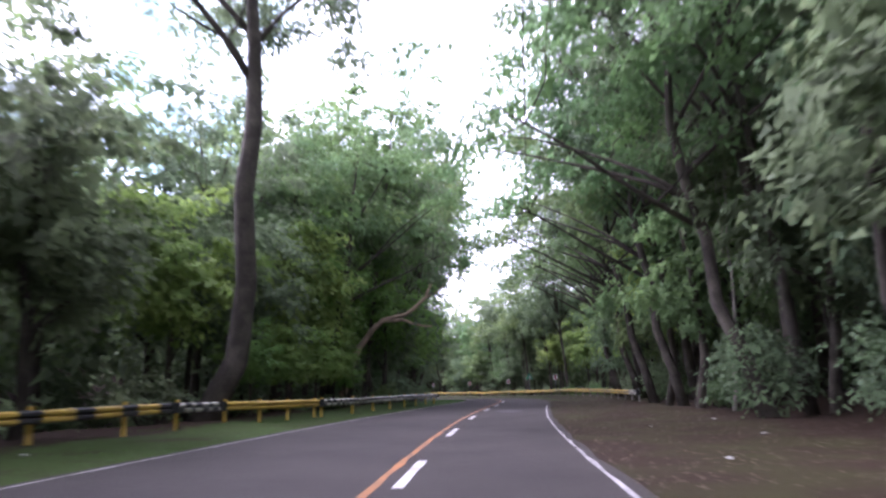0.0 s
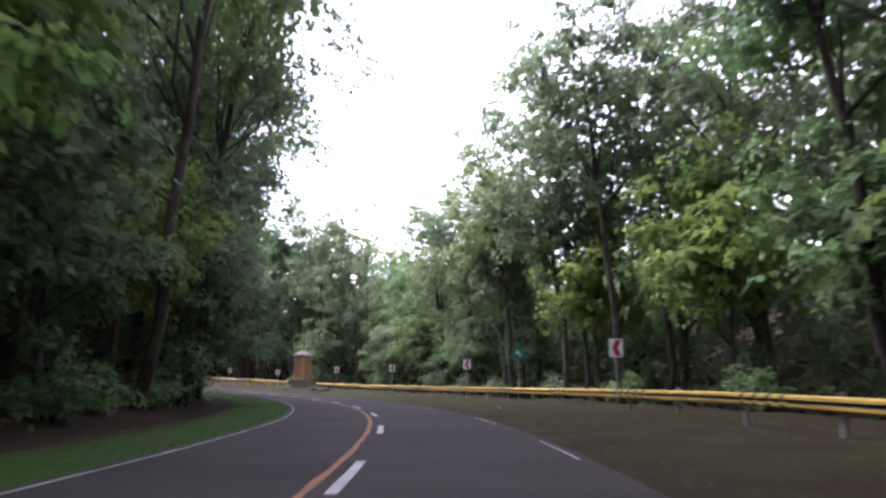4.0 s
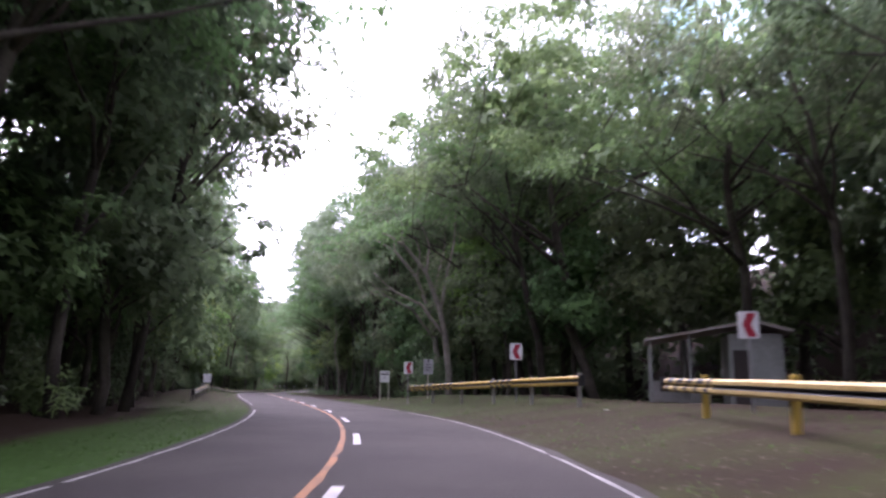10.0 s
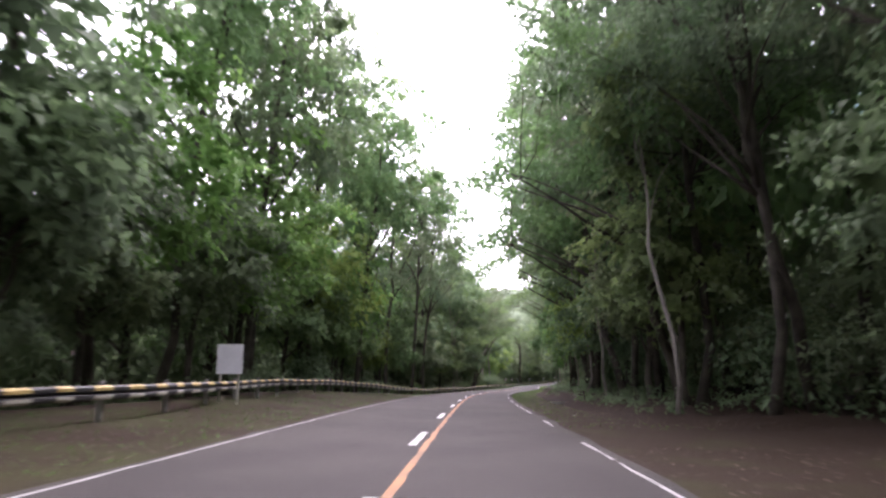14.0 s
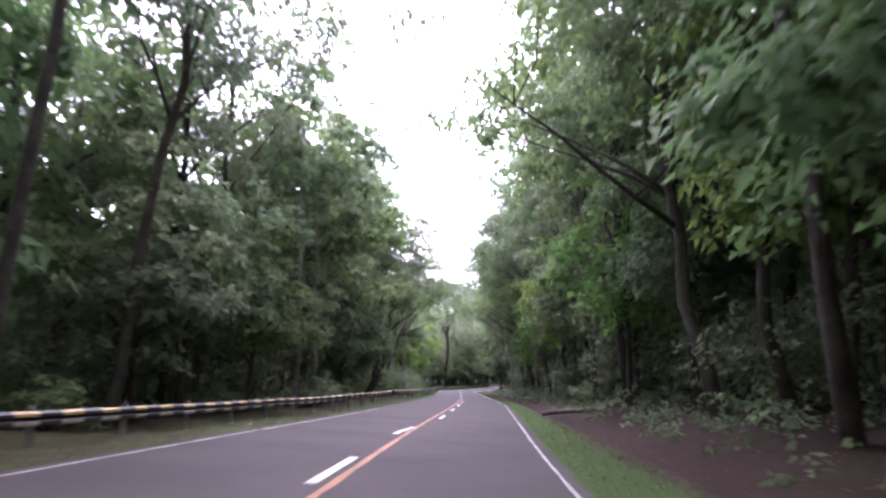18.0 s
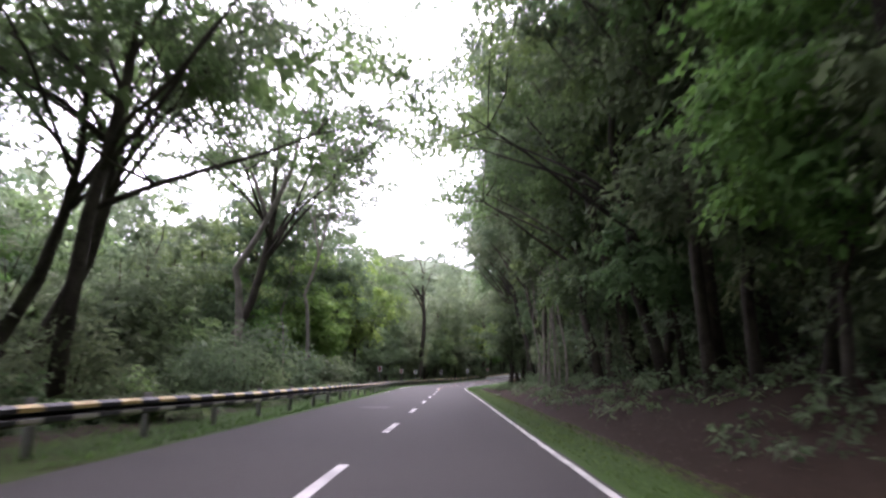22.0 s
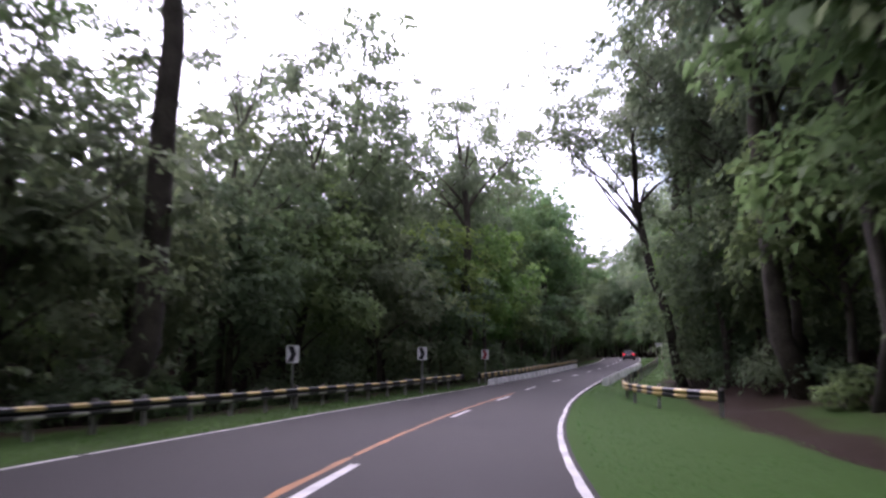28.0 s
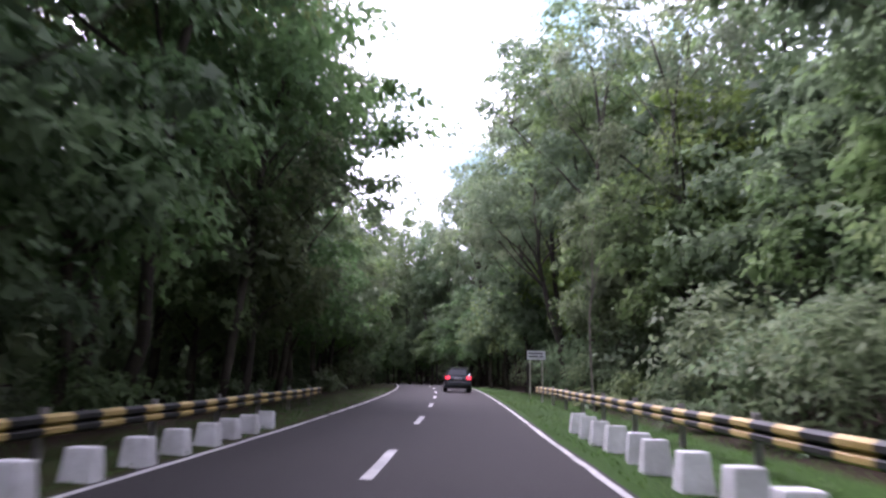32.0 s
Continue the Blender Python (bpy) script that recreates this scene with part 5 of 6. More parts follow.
BEYOND = table([(156.6, 7.8), (160, 7.0), (166, 6.55), (172, 6.4), (180, 6.9), (187.4, 7.7)])
# both beams are black in the groove between the ridges
guard_rail(156.6, 165.6, BEYOND, "yellow steel guard rail with a black groove beyond the pillar", lambda x, j: 1 if j in (2, 3) else 0, "yellow", up=0.5)
guard_rail(165.8, 187.4, BEYOND, "faded cream guard rail with chequered ends", lambda x, j: (3 if (int(x / 0.3) + (1 if j > 3 else 0)) % 2 else 1) if x < 4 or x > 18.5 else (1 if j in (2, 3) else 3), "yellow", up=0.5)
guard_rail(192.4, 211.0, table([(192.4, 7.4), (198, 6.9), (203, 6.4), (207, 5.9), (211, 5.2)]), "dull yellow guard rail with a chequered end", lambda x, j: (int(x / 0.34) + (1 if 2 <= j <= 3 else 0)) % 2 if x > 12.5 else panelled(x, j), "concrete", up=0.64)
guard_rail(225, 366, table([(225, -7.0), (254, -7.1), (270, -8.5), (288, -8.5), (304, -7.7), (318, -7.2), (330, -7.0), (345, -6.6), (366, -5.5)]), "black and white striped guard rail on earth", WB, "concrete")
guard_rail(367, 470, table([(366, -5.5), (385, -4.6), (405, -4.1), (430, -4.4), (455, -5.6), (470, -6.6)]), "black and white striped guard rail in long grass", WB, "concrete")
guard_rail(470.6, 531, table([(470, -6.7), (490, -7.6), (505, -7.3), (515, -6.2), (526, -5.0), (531, -4.7)]), "black and cream striped guard rail along the bend", WB, "concrete", gap=2.0)
guard_rail(534.6, 586, table([(526, -4.9), (540, -4.4), (570, -4.7), (640, -4.9)]), "black and yellow guard rail behind white concrete blocks", YB, "concrete", up=0.32)
guard_rail(510, 524, table([(510, 8.0), (514, 6.4), (519, 5.4), (524, 5.2)]), "black and yellow striped guard rail flaring off the road", YB, "concrete")
guard_rail(524.4, 534.8, table([(524, 5.2), (545, 5.2)]), "black and yellow guard rail beside white concrete blocks", YB, "concrete")
guard_rail(535.4, 594, table([(524, 5.2), (545, 5.2), (570, 5.3), (640, 5.5)]), "black and yellow guard rail beside white concrete blocks", YB, "concrete")


# ---- white concrete blocks ----
def concrete_block():
    bm = boxed(-0.21, -0.2, -0.12, 0.21, 0.2, 0.43, bevel=0.025, taper=0.055)
    for v in bm.verts:
        v.co += Vector((noise.noise(v.co * 7), noise.noise(v.co * 7 + Vector((9, 0, 0))), 0)) * 0.012
    ob = part("concrete_block", bm, M["whitewash"], None)
    return tagged(ob, "whitewashed tapered concrete kerb block on the verge", "concrete block", "white blocks along the road")


block, first = concrete_block(), True
for side, s0, s1, gap, off in ((1, 532.4, 573, 1.36, 3.72), (-1, 532.05, 572, 1.36, 3.2)):
    s = s0
    while s < s1:
        m = stand(s + rng_m.uniform(-0.12, 0.12), side * (off + rng_m.uniform(-0.08, 0.08)), -0.01 if side > 0 else -0.1, rng_m.uniform(-7, 7))
        if first:
            block.matrix_basis, first = m, False
        else:
            copy_thing(block, m)
        s += gap


# ---- signs ----
def plate(w, h, t=0.012, r=0.05, cut=None):
    """A rounded sign plate standing in x and z, facing -y."""
    bm = bmesh.new()
    pts = []
    for cx, cz, a0 in ((w / 2 - r, h / 2 - r, 0), (-w / 2 + r, h / 2 - r, 90), (-w / 2 + r, -h / 2 + r, 180), (w / 2 - r, -h / 2 + r, 270)):
        for k in range(4):
            a = radians(a0 + 30 * k)
            pts.append((cx + r * math.cos(a), cz + r * math.sin(a)))
    return prism(pts, t, bm)


def prism(pts, t, bm=None, y=0.0):
    bm = bm or bmesh.new()
    front = [bm.verts.new((x, y - t / 2, z)) for x, z in pts]
    rear = [bm.verts.new((x, y + t / 2, z)) for x, z in pts]
    n = len(pts)
    bm.faces.new(front)
    bm.faces.new(rear[::-1])
    for i in range(n):
        bm.faces.new((front[i], rear[i], rear[(i + 1) % n], front[(i + 1) % n]))
    bmesh.ops.recalc_face_normals(bm, faces=bm.faces)
    return bm


def moved(bm, x=0, y=0, z=0):
    bmesh.ops.translate(bm, verts=bm.verts, vec=(x, y, z))
    return bm


def pole(h, r=0.035):
    bm = bmesh.new()
    bmesh.ops.create_cone(bm, cap_ends=True, segments=10, radius1=r, radius2=r, depth=h + 0.4)
    return moved(bm, z=h / 2 - 0.2)


def chevron_sign(s, d, point, mid=2.25, turn=0.0, dark=False):
    """White plate with a chevron that points left (-1) or right (1) as one drives up to it."""
    ob = thing("chevron_sign", "white chevron sign with a %s arrow on a steel post" % ("black" if dark else "red"), "road sign", "chevron signs", m=stand(s, d, 0, turn))
    part("post", moved(pole(mid + 0.3), y=0.06), M["steel"], ob)
    part("plate", moved(plate(0.5, 0.66), z=mid), M["sign_white"], ob)
    k = point
    pts = [(k * -0.14, 0.0), (k * -0.02, 0.29), (k * 0.19, 0.29), (k * 0.06, 0.0), (k * 0.19, -0.29), (k * -0.02, -0.29)]
    pts = [(-x, z) for x, z in pts]
    part("arrow", moved(prism(pts, 0.006), y=-0.011, z=mid), M["sign_black" if dark else "sign_red"], ob)


for s, d, turn in ((91.5, 9.1, 8), (113.4, 9.3, 8), (128.6, 8.4, 6), (145.3, 8.8, 8), (159.05, 7.3, 10), (171.8, 6.75, 10), (186.9, 9.67, 12)):
    chevron_sign(s, d, -1, mid=1.85 if 150 < s < 180 else 2.05 if s > 180 else 2.25, turn=-turn)
chevron_sign(198.7, 7.2, -1, mid=2.0, turn=-12)
chevron_sign(210.9, 5.1, -1, mid=1.95, turn=-4)
for s, d, dark in ((462, -7.2, 0), (484.5, -7.1, 0), (499.0, -7.7, 1), (512.9, -6.8, 1), (523.8, -4.9, 1), (536.5, -4.7, 0)):
    chevron_sign(s, d, 1, turn=8, mid=1.88 if s > 530 else 2.0 if s > 500 else 2.2, dark=bool(dark))


def curve_sign(s, d):
    ob = thing("curve_sign", "green triangular curve sign with a white bent arrow", "road sign", m=stand(s, d, 0, -6))
    part("post", moved(pole(3.2, 0.035), y=0.06), M["steel"], ob)
    part("plate", moved(prism([(-0.52, -0.35), (0.52, -0.35), (0.56, -0.3), (0.04, 0.62), (-0.04, 0.62), (-0.56, -0.3)], 0.012), z=2.75), M["sign_green"], ob)
    pts = []
    for k in range(7):
        a = radians(-5 + 15 * k)
        pts.append((0.2 * math.cos(a) - 0.03, 0.26 * math.sin(a) - 0.2))
    pts = pts + [(-0.03, 0.14), (-0.2, 0.01), (-0.03, -0.12)]
    for k in range(5, -1, -1):
        a = radians(-5 + 15 * k)
        pts.append((0.12 * math.cos(a) - 0.03, 0.16 * math.sin(a) - 0.2))
    part("arrow", moved(prism(pts, 0.006), y=-0.011, z=2.75), M["sign_white"], ob)


curve_sign(106.0, 10.0)


def bars(rows, w, z, parent, y=-0.012, mat="sign_black"):
    """Rows of plain bars that stand for writing too small to read."""
    for dz, h, spans in rows:
        for a, b in spans:
            part("writing", boxed(a * w, y - 0.003, z + dz - h / 2, b * w, y + 0.003, z + dz + h / 2), M[mat], parent)


def board(name, label, s, d, w, h, mid, posts, turn, rows, mat="sign_white"):
    ob = thing(name, label, "sign board", m=stand(s, d, 0, turn))
    for x in posts:
        part("post", moved(pole(mid + h / 2, 0.04), x=x, y=0.06), M["rail_white"], ob)
    p = part("panel", moved(plate(w, h, 0.02, 0.02), z=mid), M[mat], ob)
    bars(rows, w, mid, p)
    return ob


board("notice_board", "white notice board on two thin white posts", 225.75, 6.45, 0.7, 0.84, 1.65, (-0.32, 0.32), -6,
      [(0.2, 0.16, [(-0.38, -0.2), (-0.12, -0.02), (0.05, 0.16), (0.22, 0.38)]), (-0.05, 0.3, [(-0.03, 0.01)])])
board("notice_board", "pale upright notice board with a drawing on one post", 212.5, 6.6, 0.56, 0.86, 1.8, (0.0,), -6,
      [(0.34, 0.2, [(-0.06, 0.06)]), (0.12, 0.06, [(-0.25, -0.05), (0.02, 0.25)]), (-0.05, 0.05, [(-0.3, 0.3)]), (-0.2, 0.05, [(-0.3, 0.2)])], mat="sign_grey")
board("notice_board", "large blank white board seen behind the guard rail", 261.1, -7.5, 0.86, 1.0, 1.5, (-0.3, 0.3), 12, [])
board("road_sign_board", "small white direction board beside the road", 597, 5.75, 1.05, 0.5, 2.45, (-0.35, 0.35), 0,
      [(0.1, 0.07, [(-0.4, 0.35)]), (-0.08, 0.07, [(-0.4, 0.1), (0.16, 0.4)])])


# ---- gate pillar ----
def gate_pillar(s, d, turn):
    M["ochre"] = material("ochre_plaster", (0.27, 0.15, 0.066), 0.9, 0.3, fine=14, bump=0.35, other=(0.3, 0.17, 0.08), mask_scale=1.1)
    M["quoin"] = material("pale_ochre_stone", (0.34, 0.23, 0.11), 0.9, 0.25, fine=18, bump=0.35, other=(0.36, 0.26, 0.14), mask_scale=2)
    M["dark_stone"] = material("dark_mossy_stone", (0.13, 0.115, 0.1), 0.95, 0.35, fine=9, bump=0.8, other=(0.2, 0.17, 0.14), mask_scale=1.4)
    ob = thing("gate_pillar", "ochre plastered gate pillar with quoins on a stone base", "pillar", m=stand(s, d, -0.2, turn) @ Matrix.Diagonal((0.93, 0.93, 0.93, 1)))
    part("plinth", boxed(-0.92, -0.92, -0.3, 0.92, 0.92, 1.32, bevel=0.05), M["dark_stone"], ob, "dark stone plinth")
    part("ledge", boxed(-0.98, -0.98, 1.32, 0.98, 0.98, 1.42, bevel=0.02), M["quoin"], ob)
    part("shaft", boxed(-0.74, -0.74, 1.42, 0.74, 0.74, 4.3, bevel=0.01), M["ochre"], ob)
    for sx in (-1, 1):
        for sy in (-1, 1):
            for k in range(10):
                z0 = 1.43 + k * 0.287
                a, b = (0.36, 0.24) if k % 2 else (0.24, 0.36)
                x0, x1 = sorted((sx * 0.775, sx * (0.775 - a)))
                y0, y1 = sorted((sy * 0.775, sy * (0.775 - b)))
                part("quoin", boxed(x0, y0, z0, x1, y1, z0 + 0.262, bevel=0.012), M["quoin"], ob)
    part("cornice", boxed(-0.86, -0.86, 4.3, 0.86, 0.86, 4.42, bevel=0.02), M["quoin"], ob)
    bm = boxed(-0.95, -0.95, 4.42, 0.95, 0.95, 4.5, bevel=0.01)
    part("eaves", bm, M["dark_stone"], ob)
    part("cap", boxed(-0.92, -0.92, 4.5, 0.92, 0.92, 5.0, taper=0.78), M["dark_stone"], ob, "weathered pyramid cap")


gate_pillar(153.5, 8.0, 28)
gate_pillar(152.0, -8.6, 20)


def stone_slab(s, d, w, dep, h, turn, seed):
    bm = boxed(-w / 2, -dep / 2, -0.2, w / 2, dep / 2, h, bevel=0.06, taper=0.04)
    bmesh.ops.subdivide_edges(bm, edges=bm.edges[:], cuts=2, use_grid_fill=True)
    for v in bm.verts:
        v.co += Vector((noise.noise(v.co * 3 + Vector((seed, 0, 0))), noise.noise(v.co * 3 + Vector((0, seed, 0))), noise.noise(v.co * 4))) * 0.035
    ob = part("stone_slab", bm, M["dark_stone"], None, smooth=True)
    ob.matrix_basis = stand(s, d, 0, turn)
    tagged(ob, "low dark mossy stone slab lying before the guard rail", "stone", "stone slabs by the pillar")


stone_slab(147.4, 7.0, 0.95, 0.6, 0.38, 12, 3)
stone_slab(145.2, 7.2, 1.3, 0.6, 0.28, -6, 8)
apron = part("concrete_apron", boxed(-1.55, -1.55, -0.2, 1.55, 1.55, 0.1, bevel=0.03), M["dark_stone"], None)
apron.matrix_basis = stand(153.5, 7.95, -0.08, 28)
tagged(apron, "low dark weathered apron under the gate pillar", "apron")


# ---- small house in the wood ----
def small_house(s, d, turn):
    M["wall_white"] = material("stained_white_plaster", (0.26, 0.27, 0.25), 0.9, 0.25, fine=10, bump=0.2, other=(0.18, 0.18, 0.165), mask_scale=0.8)
    M["tin"] = material("rusty_tin_roof", (0.22, 0.17, 0.14), 0.6, 0.3, fine=12, bump=0.3, other=(0.3, 0.28, 0.26), mask_scale=1.2)
    M["door_dark"] = material("dark_wooden_door", (0.05, 0.04, 0.035), 0.7, 0.3, fine=12, bump=0.3)
    ob = thing("small_house", "small grey plastered hut with a long tin lean-to roof", "house", m=stand(s, d, 0, turn))
    part("wall", boxed(0, 0, -0.4, 1.9, 2.4, 2.6, bevel=0.02), M["wall_white"], ob)
    door = part("door", boxed(0.15, -0.05, 0.0, 0.75, 0.02, 2.0, bevel=0.01), M["door_dark"], ob)
    part("handle", boxed(0.64, -0.09, 0.95, 0.68, -0.05, 1.1, bevel=0.01), M["steel"], door)
    part("roof", moved(prism([(-3.0, 2.32), (0.9, 2.98), (2.2, 2.62), (2.2, 2.7), (0.9, 3.08), (-3.0, 2.4)], 3.2), y=1.1), M["tin"], ob)
    for x in (-2.8, -1.4):
        for y in (-0.3, 2.5):
            part("post", moved(pole(2.3 + (x + 2.8) * 0.17, 0.05), x=x, y=y), M["wall_white"], ob)
    part("counter", boxed(-2.7, 1.8, -0.2, -0.5, 2.3, 0.9, bevel=0.02), M["concrete"], ob)


small_house(195.2, 14.3, -25)


# ---- fallen log, culvert heads, scraps ----
def log(s, d, length, r, turn, tilt):
    rng = np.random.default_rng(4)
    v, f = tube(crooked(rng, (0, 0, r * 0.9), (0, length, r * 0.9 + tilt), 8, 0.03), r * np.array([1.1, 1.05, 1, 0.96, 0.92, 0.9, 0.86, 0.8]), 10, rough=0.05, rng=random.Random(2))
    ob = part("fallen_log", mesh_of("fallen_log", v, f, [M["bark_pale"]], smooth=True), None, None)
    ob.matrix_basis = stand(s, d, 0, turn)
    tagged(ob, "long pale fallen log lying across the ditch", "log")


log(343.2, 4.9, 6.2, 0.125, -38, 0.3)


def culvert_head(s, d, turn):
    ob = thing("culvert_head", "weathered concrete culvert head at the ditch", "culvert", "culvert heads", m=stand(s, d, -0.35, turn))
    part("head_wall", boxed(-0.9, -0.12, -0.3, 0.9, 0.12, 0.62, bevel=0.03), M["concrete"], ob)
    part("wing_wall", boxed(-0.95, -1.3, -0.3, -0.75, -0.1, 0.5, bevel=0.03), M["concrete"], ob)
    part("wing_wall", boxed(0.75, -1.3, -0.3, 0.95, -0.1, 0.5, bevel=0.03), M["concrete"], ob)


culvert_head(133, -6.9, 10)
culvert_head(283, 5.6, -8)
culvert_head(447, 5.6, 0)


def scrap(s, d, size):
    bm = bmesh.new()
    bmesh.ops.create_grid(bm, x_segments=3, y_segments=3, size=size)
    for v in bm.verts:
        v.co.z = noise.noise(v.co * 14 + Vector((s, d, 0))) * size * 0.8 + size * 0.3
    ob = part("paper_scrap", bm, M["sign_grey"], None)
    ob.matrix_basis = stand(s, d, 0.01, rng_m.uniform(0, 360))
    tagged(ob, "crumpled scrap of dirty white paper on the verge", "litter", "scraps of litter")


for s, d in ((12, 5.2), (17, 7.5), (21, 5.8), (24, 8.3), (13.5, -7.4), (97, 6.0), (121, 7.6), (140, 6.3), (165, 6.2), (190, 7.2), (172, 5.4), (205, 8.8), (261, 4.1), (328, -5.2), (430, 5.2), (482, 5.5)):
    scrap(s, d, rng_m.uniform(0.04, 0.075))


# ---- car ----
def car(m):
    paint = material("dark_metallic_paint", (0.035, 0.038, 0.045), 0.3, 0.1, fine=80, bump=0.0, metal=0.4, coat=0.8)
    glass = bpy.data.materials.new("tinted_glass")
    glass.use_nodes = True
    g = glass.node_tree.nodes["Principled BSDF"]
    g.inputs["Base Color"].default_value, g.inputs["Roughness"].default_value = (0.03, 0.035, 0.04, 1), 0.05
    rubber = material("black_rubber", (0.02, 0.02, 0.02), 0.9, 0.2, fine=30, bump=0.1)
    lit = bpy.data.materials.new("lit_tail_light")
    lit.use_nodes = True
    e = lit.node_tree.nodes["Principled BSDF"]
    e.inputs["Base Color"].default_value = (0.5, 0.02, 0.02, 1)
    e.inputs["Emission Color"].default_value, e.inputs["Emission Strength"].default_value = (1.0, 0.05, 0.06, 1), 0.55
    ob = thing("car", "dark hatchback with lit red tail lights on the road", "car", m=m)

    def body(sections, name, mat, label=""):
        """A lofted shell from cross sections (y, half width low, half width high, z low, z high)."""
        bm = bmesh.new()
        rings = []
        for y, a, b, z0, z1 in sections:
            pts = [(-a, z0), (-a * 1.02, z0 + (z1 - z0) * 0.45), (-b, z1 - 0.06), (-b * 0.86, z1), (b * 0.86, z1), (b, z1 - 0.06), (a * 1.02, z0 + (z1 - z0) * 0.45), (a, z0)]
            rings.append([bm.verts.new((x, y, z)) for x, z in pts])
        for r0, r1 in zip(rings, rings[1:]):
            for i in range(8):
                bm.faces.new((r0[i], r0[(i + 1) % 8], r1[(i + 1) % 8], r1[i]))
        bm.faces.new(rings[0])
        bm.faces.new(rings[-1][::-1])
        bmesh.ops.recalc_face_normals(bm, faces=bm.faces)
        return part(name, bm, mat, ob, label, smooth=False)

    body([(-2.0, 0.74, 0.72, 0.32, 0.78), (-1.9, 0.82, 0.8, 0.24, 0.95), (-1.3, 0.86, 0.82, 0.2, 0.98), (0.2, 0.86, 0.83, 0.2, 0.95), (1.2, 0.86, 0.8, 0.2, 0.9), (1.9, 0.8, 0.72, 0.22, 0.78), (2.05, 0.7, 0.62, 0.3, 0.66)], "body", paint)
    body([(-1.85, 0.72, 0.62, 0.94, 1.02), (-1.6, 0.73, 0.58, 0.94, 1.4), (-1.2, 0.74, 0.58, 0.94, 1.5), (0.0, 0.74, 0.58, 0.93, 1.5), (0.55, 0.74, 0.56, 0.92, 1.38), (1.2, 0.74, 0.64, 0.88, 0.95)], "cabin", glass, "tinted glass cabin")
    body([(-1.62, 0.6, 0.56, 1.42, 1.47), (-1.2, 0.62, 0.58, 1.44, 1.53), (0.0, 0.62, 0.57, 1.44, 1.53), (0.4, 0.6, 0.54, 1.4, 1.46)], "roof", paint)
    part("bumper", boxed(-0.8, -2.1, 0.3, 0.8, -1.9, 0.58, bevel=0.05), paint, ob)
    plate_ob = part("number_plate", boxed(-0.24, -2.05, 0.68, 0.24, -2.005, 0.82, bevel=0.005), M["sign_white"], ob)
    part("writing", boxed(-0.18, -2.056, 0.72, 0.18, -2.052, 0.78), M["sign_black"], plate_ob)
    for x in (-1, 1):
        part("tail_light", boxed(min(x * 0.55, x * 0.8), -2.03, 0.74, max(x * 0.55, x * 0.8), -1.9, 0.94, bevel=0.02), lit, ob, "lit red tail light")
        part("mirror", boxed(min(x * 0.82, x * 1.0), 0.55, 0.92, max(x * 0.82, x * 1.0), 0.68, 1.05, bevel=0.02), paint, ob)
        for y in (-1.25, 1.3):
            bm = bmesh.new()
            bmesh.ops.create_cone(bm, cap_ends=True, segments=24, radius1=0.31, radius2=0.31, depth=0.2)
            bmesh.ops.rotate(bm, verts=bm.verts, matrix=Matrix.Rotation(radians(90), 3, "Y"))
            wh = part("wheel", moved(bm, x * 0.78, y, 0.31), rubber, ob)
            bm = bmesh.new()
            bmesh.ops.create_cone(bm, cap_ends=True, segments=20, radius1=0.2, radius2=0.18, depth=0.22)
            bmesh.ops.rotate(bm, verts=bm.verts, matrix=Matrix.Rotation(radians(90), 3, "Y"))
            part("rim", moved(bm, x * 0.785, y, 0.31), M["steel"], wh)
    return ob


car(stand(603.4, 1.4, 0.0, 0))


# ---- low plants and floor of the verges ----
def fern_palm(seed, fronds, length):
    """A clump of arching fronds with paired leaflets."""
    rng = np.random.default_rng(seed)
    ob = thing("fern_palm", "arching fern-like palm with pale green fronds", "palm", "palms by the guard rail")
    for k in range(fronds):
        a = 2 * math.pi * (k + rng.uniform(-0.3, 0.3)) / fronds
        ln = length * rng.uniform(0.7, 1.15)
        t = np.linspace(0, 1, 13)
        rise = rng.uniform(0.7, 1.1)
        r, h = ln * t * 0.85, ln * (rise * t - 0.85 * t**2.2)
        mid = np.stack([np.cos(a) * r, np.sin(a) * r, h + 0.05], -1)
        side = np.array([-math.sin(a), math.cos(a), 0])
        verts, faces = [], []
        for i in range(1, 13):
            ll = ln * 0.3 * math.sin(math.pi * (0.12 + 0.84 * t[i])) + 0.03
            for sg in (-1, 1):
                b = len(verts)
                tip = mid[i] + side * sg * ll + (mid[i] - mid[i - 1]) * 1.3 - np.array([0, 0, 0.28 * ll])
                verts += [mid[i - 1], (mid[i - 1] + mid[i]) / 2 + side * sg * ll * 0.45, tip, mid[i]]
                faces.append((b, b + 1, b + 2, b + 3))
        part("frond", mesh_of("frond", verts, faces, [M["leaf_e"]]), None, ob)
    return ob


M["leaf_e"] = leaf_material("pale_fern_leaves", (0.11, 0.16, 0.075), (0.16, 0.2, 0.09))
PROTO["palm"] = [fern_palm(61, 9, 2.0), fern_palm(62, 11, 1.6)]
rng_p = random.Random(21)
for s in np.arange(392, 446, 2.6):
    plant("palm", s + rng_p.uniform(-1, 1), -rng_p.uniform(6.2, 9.5), rng_p.uniform(0.8, 1.3), rng=rng_p)
for s, d in ((38, -10.5), (42, -9.6), (46, -10.8), (575, 8.2), (581, 8.8), (588, 8.0), (594, 8.9), (569, 8.6), (604, -7.6), (474, -10.5), (552, -7.4), (560, -7.6)):
    plant("palm", s, d, rng_p.uniform(0.8, 1.3), rng=rng_p)
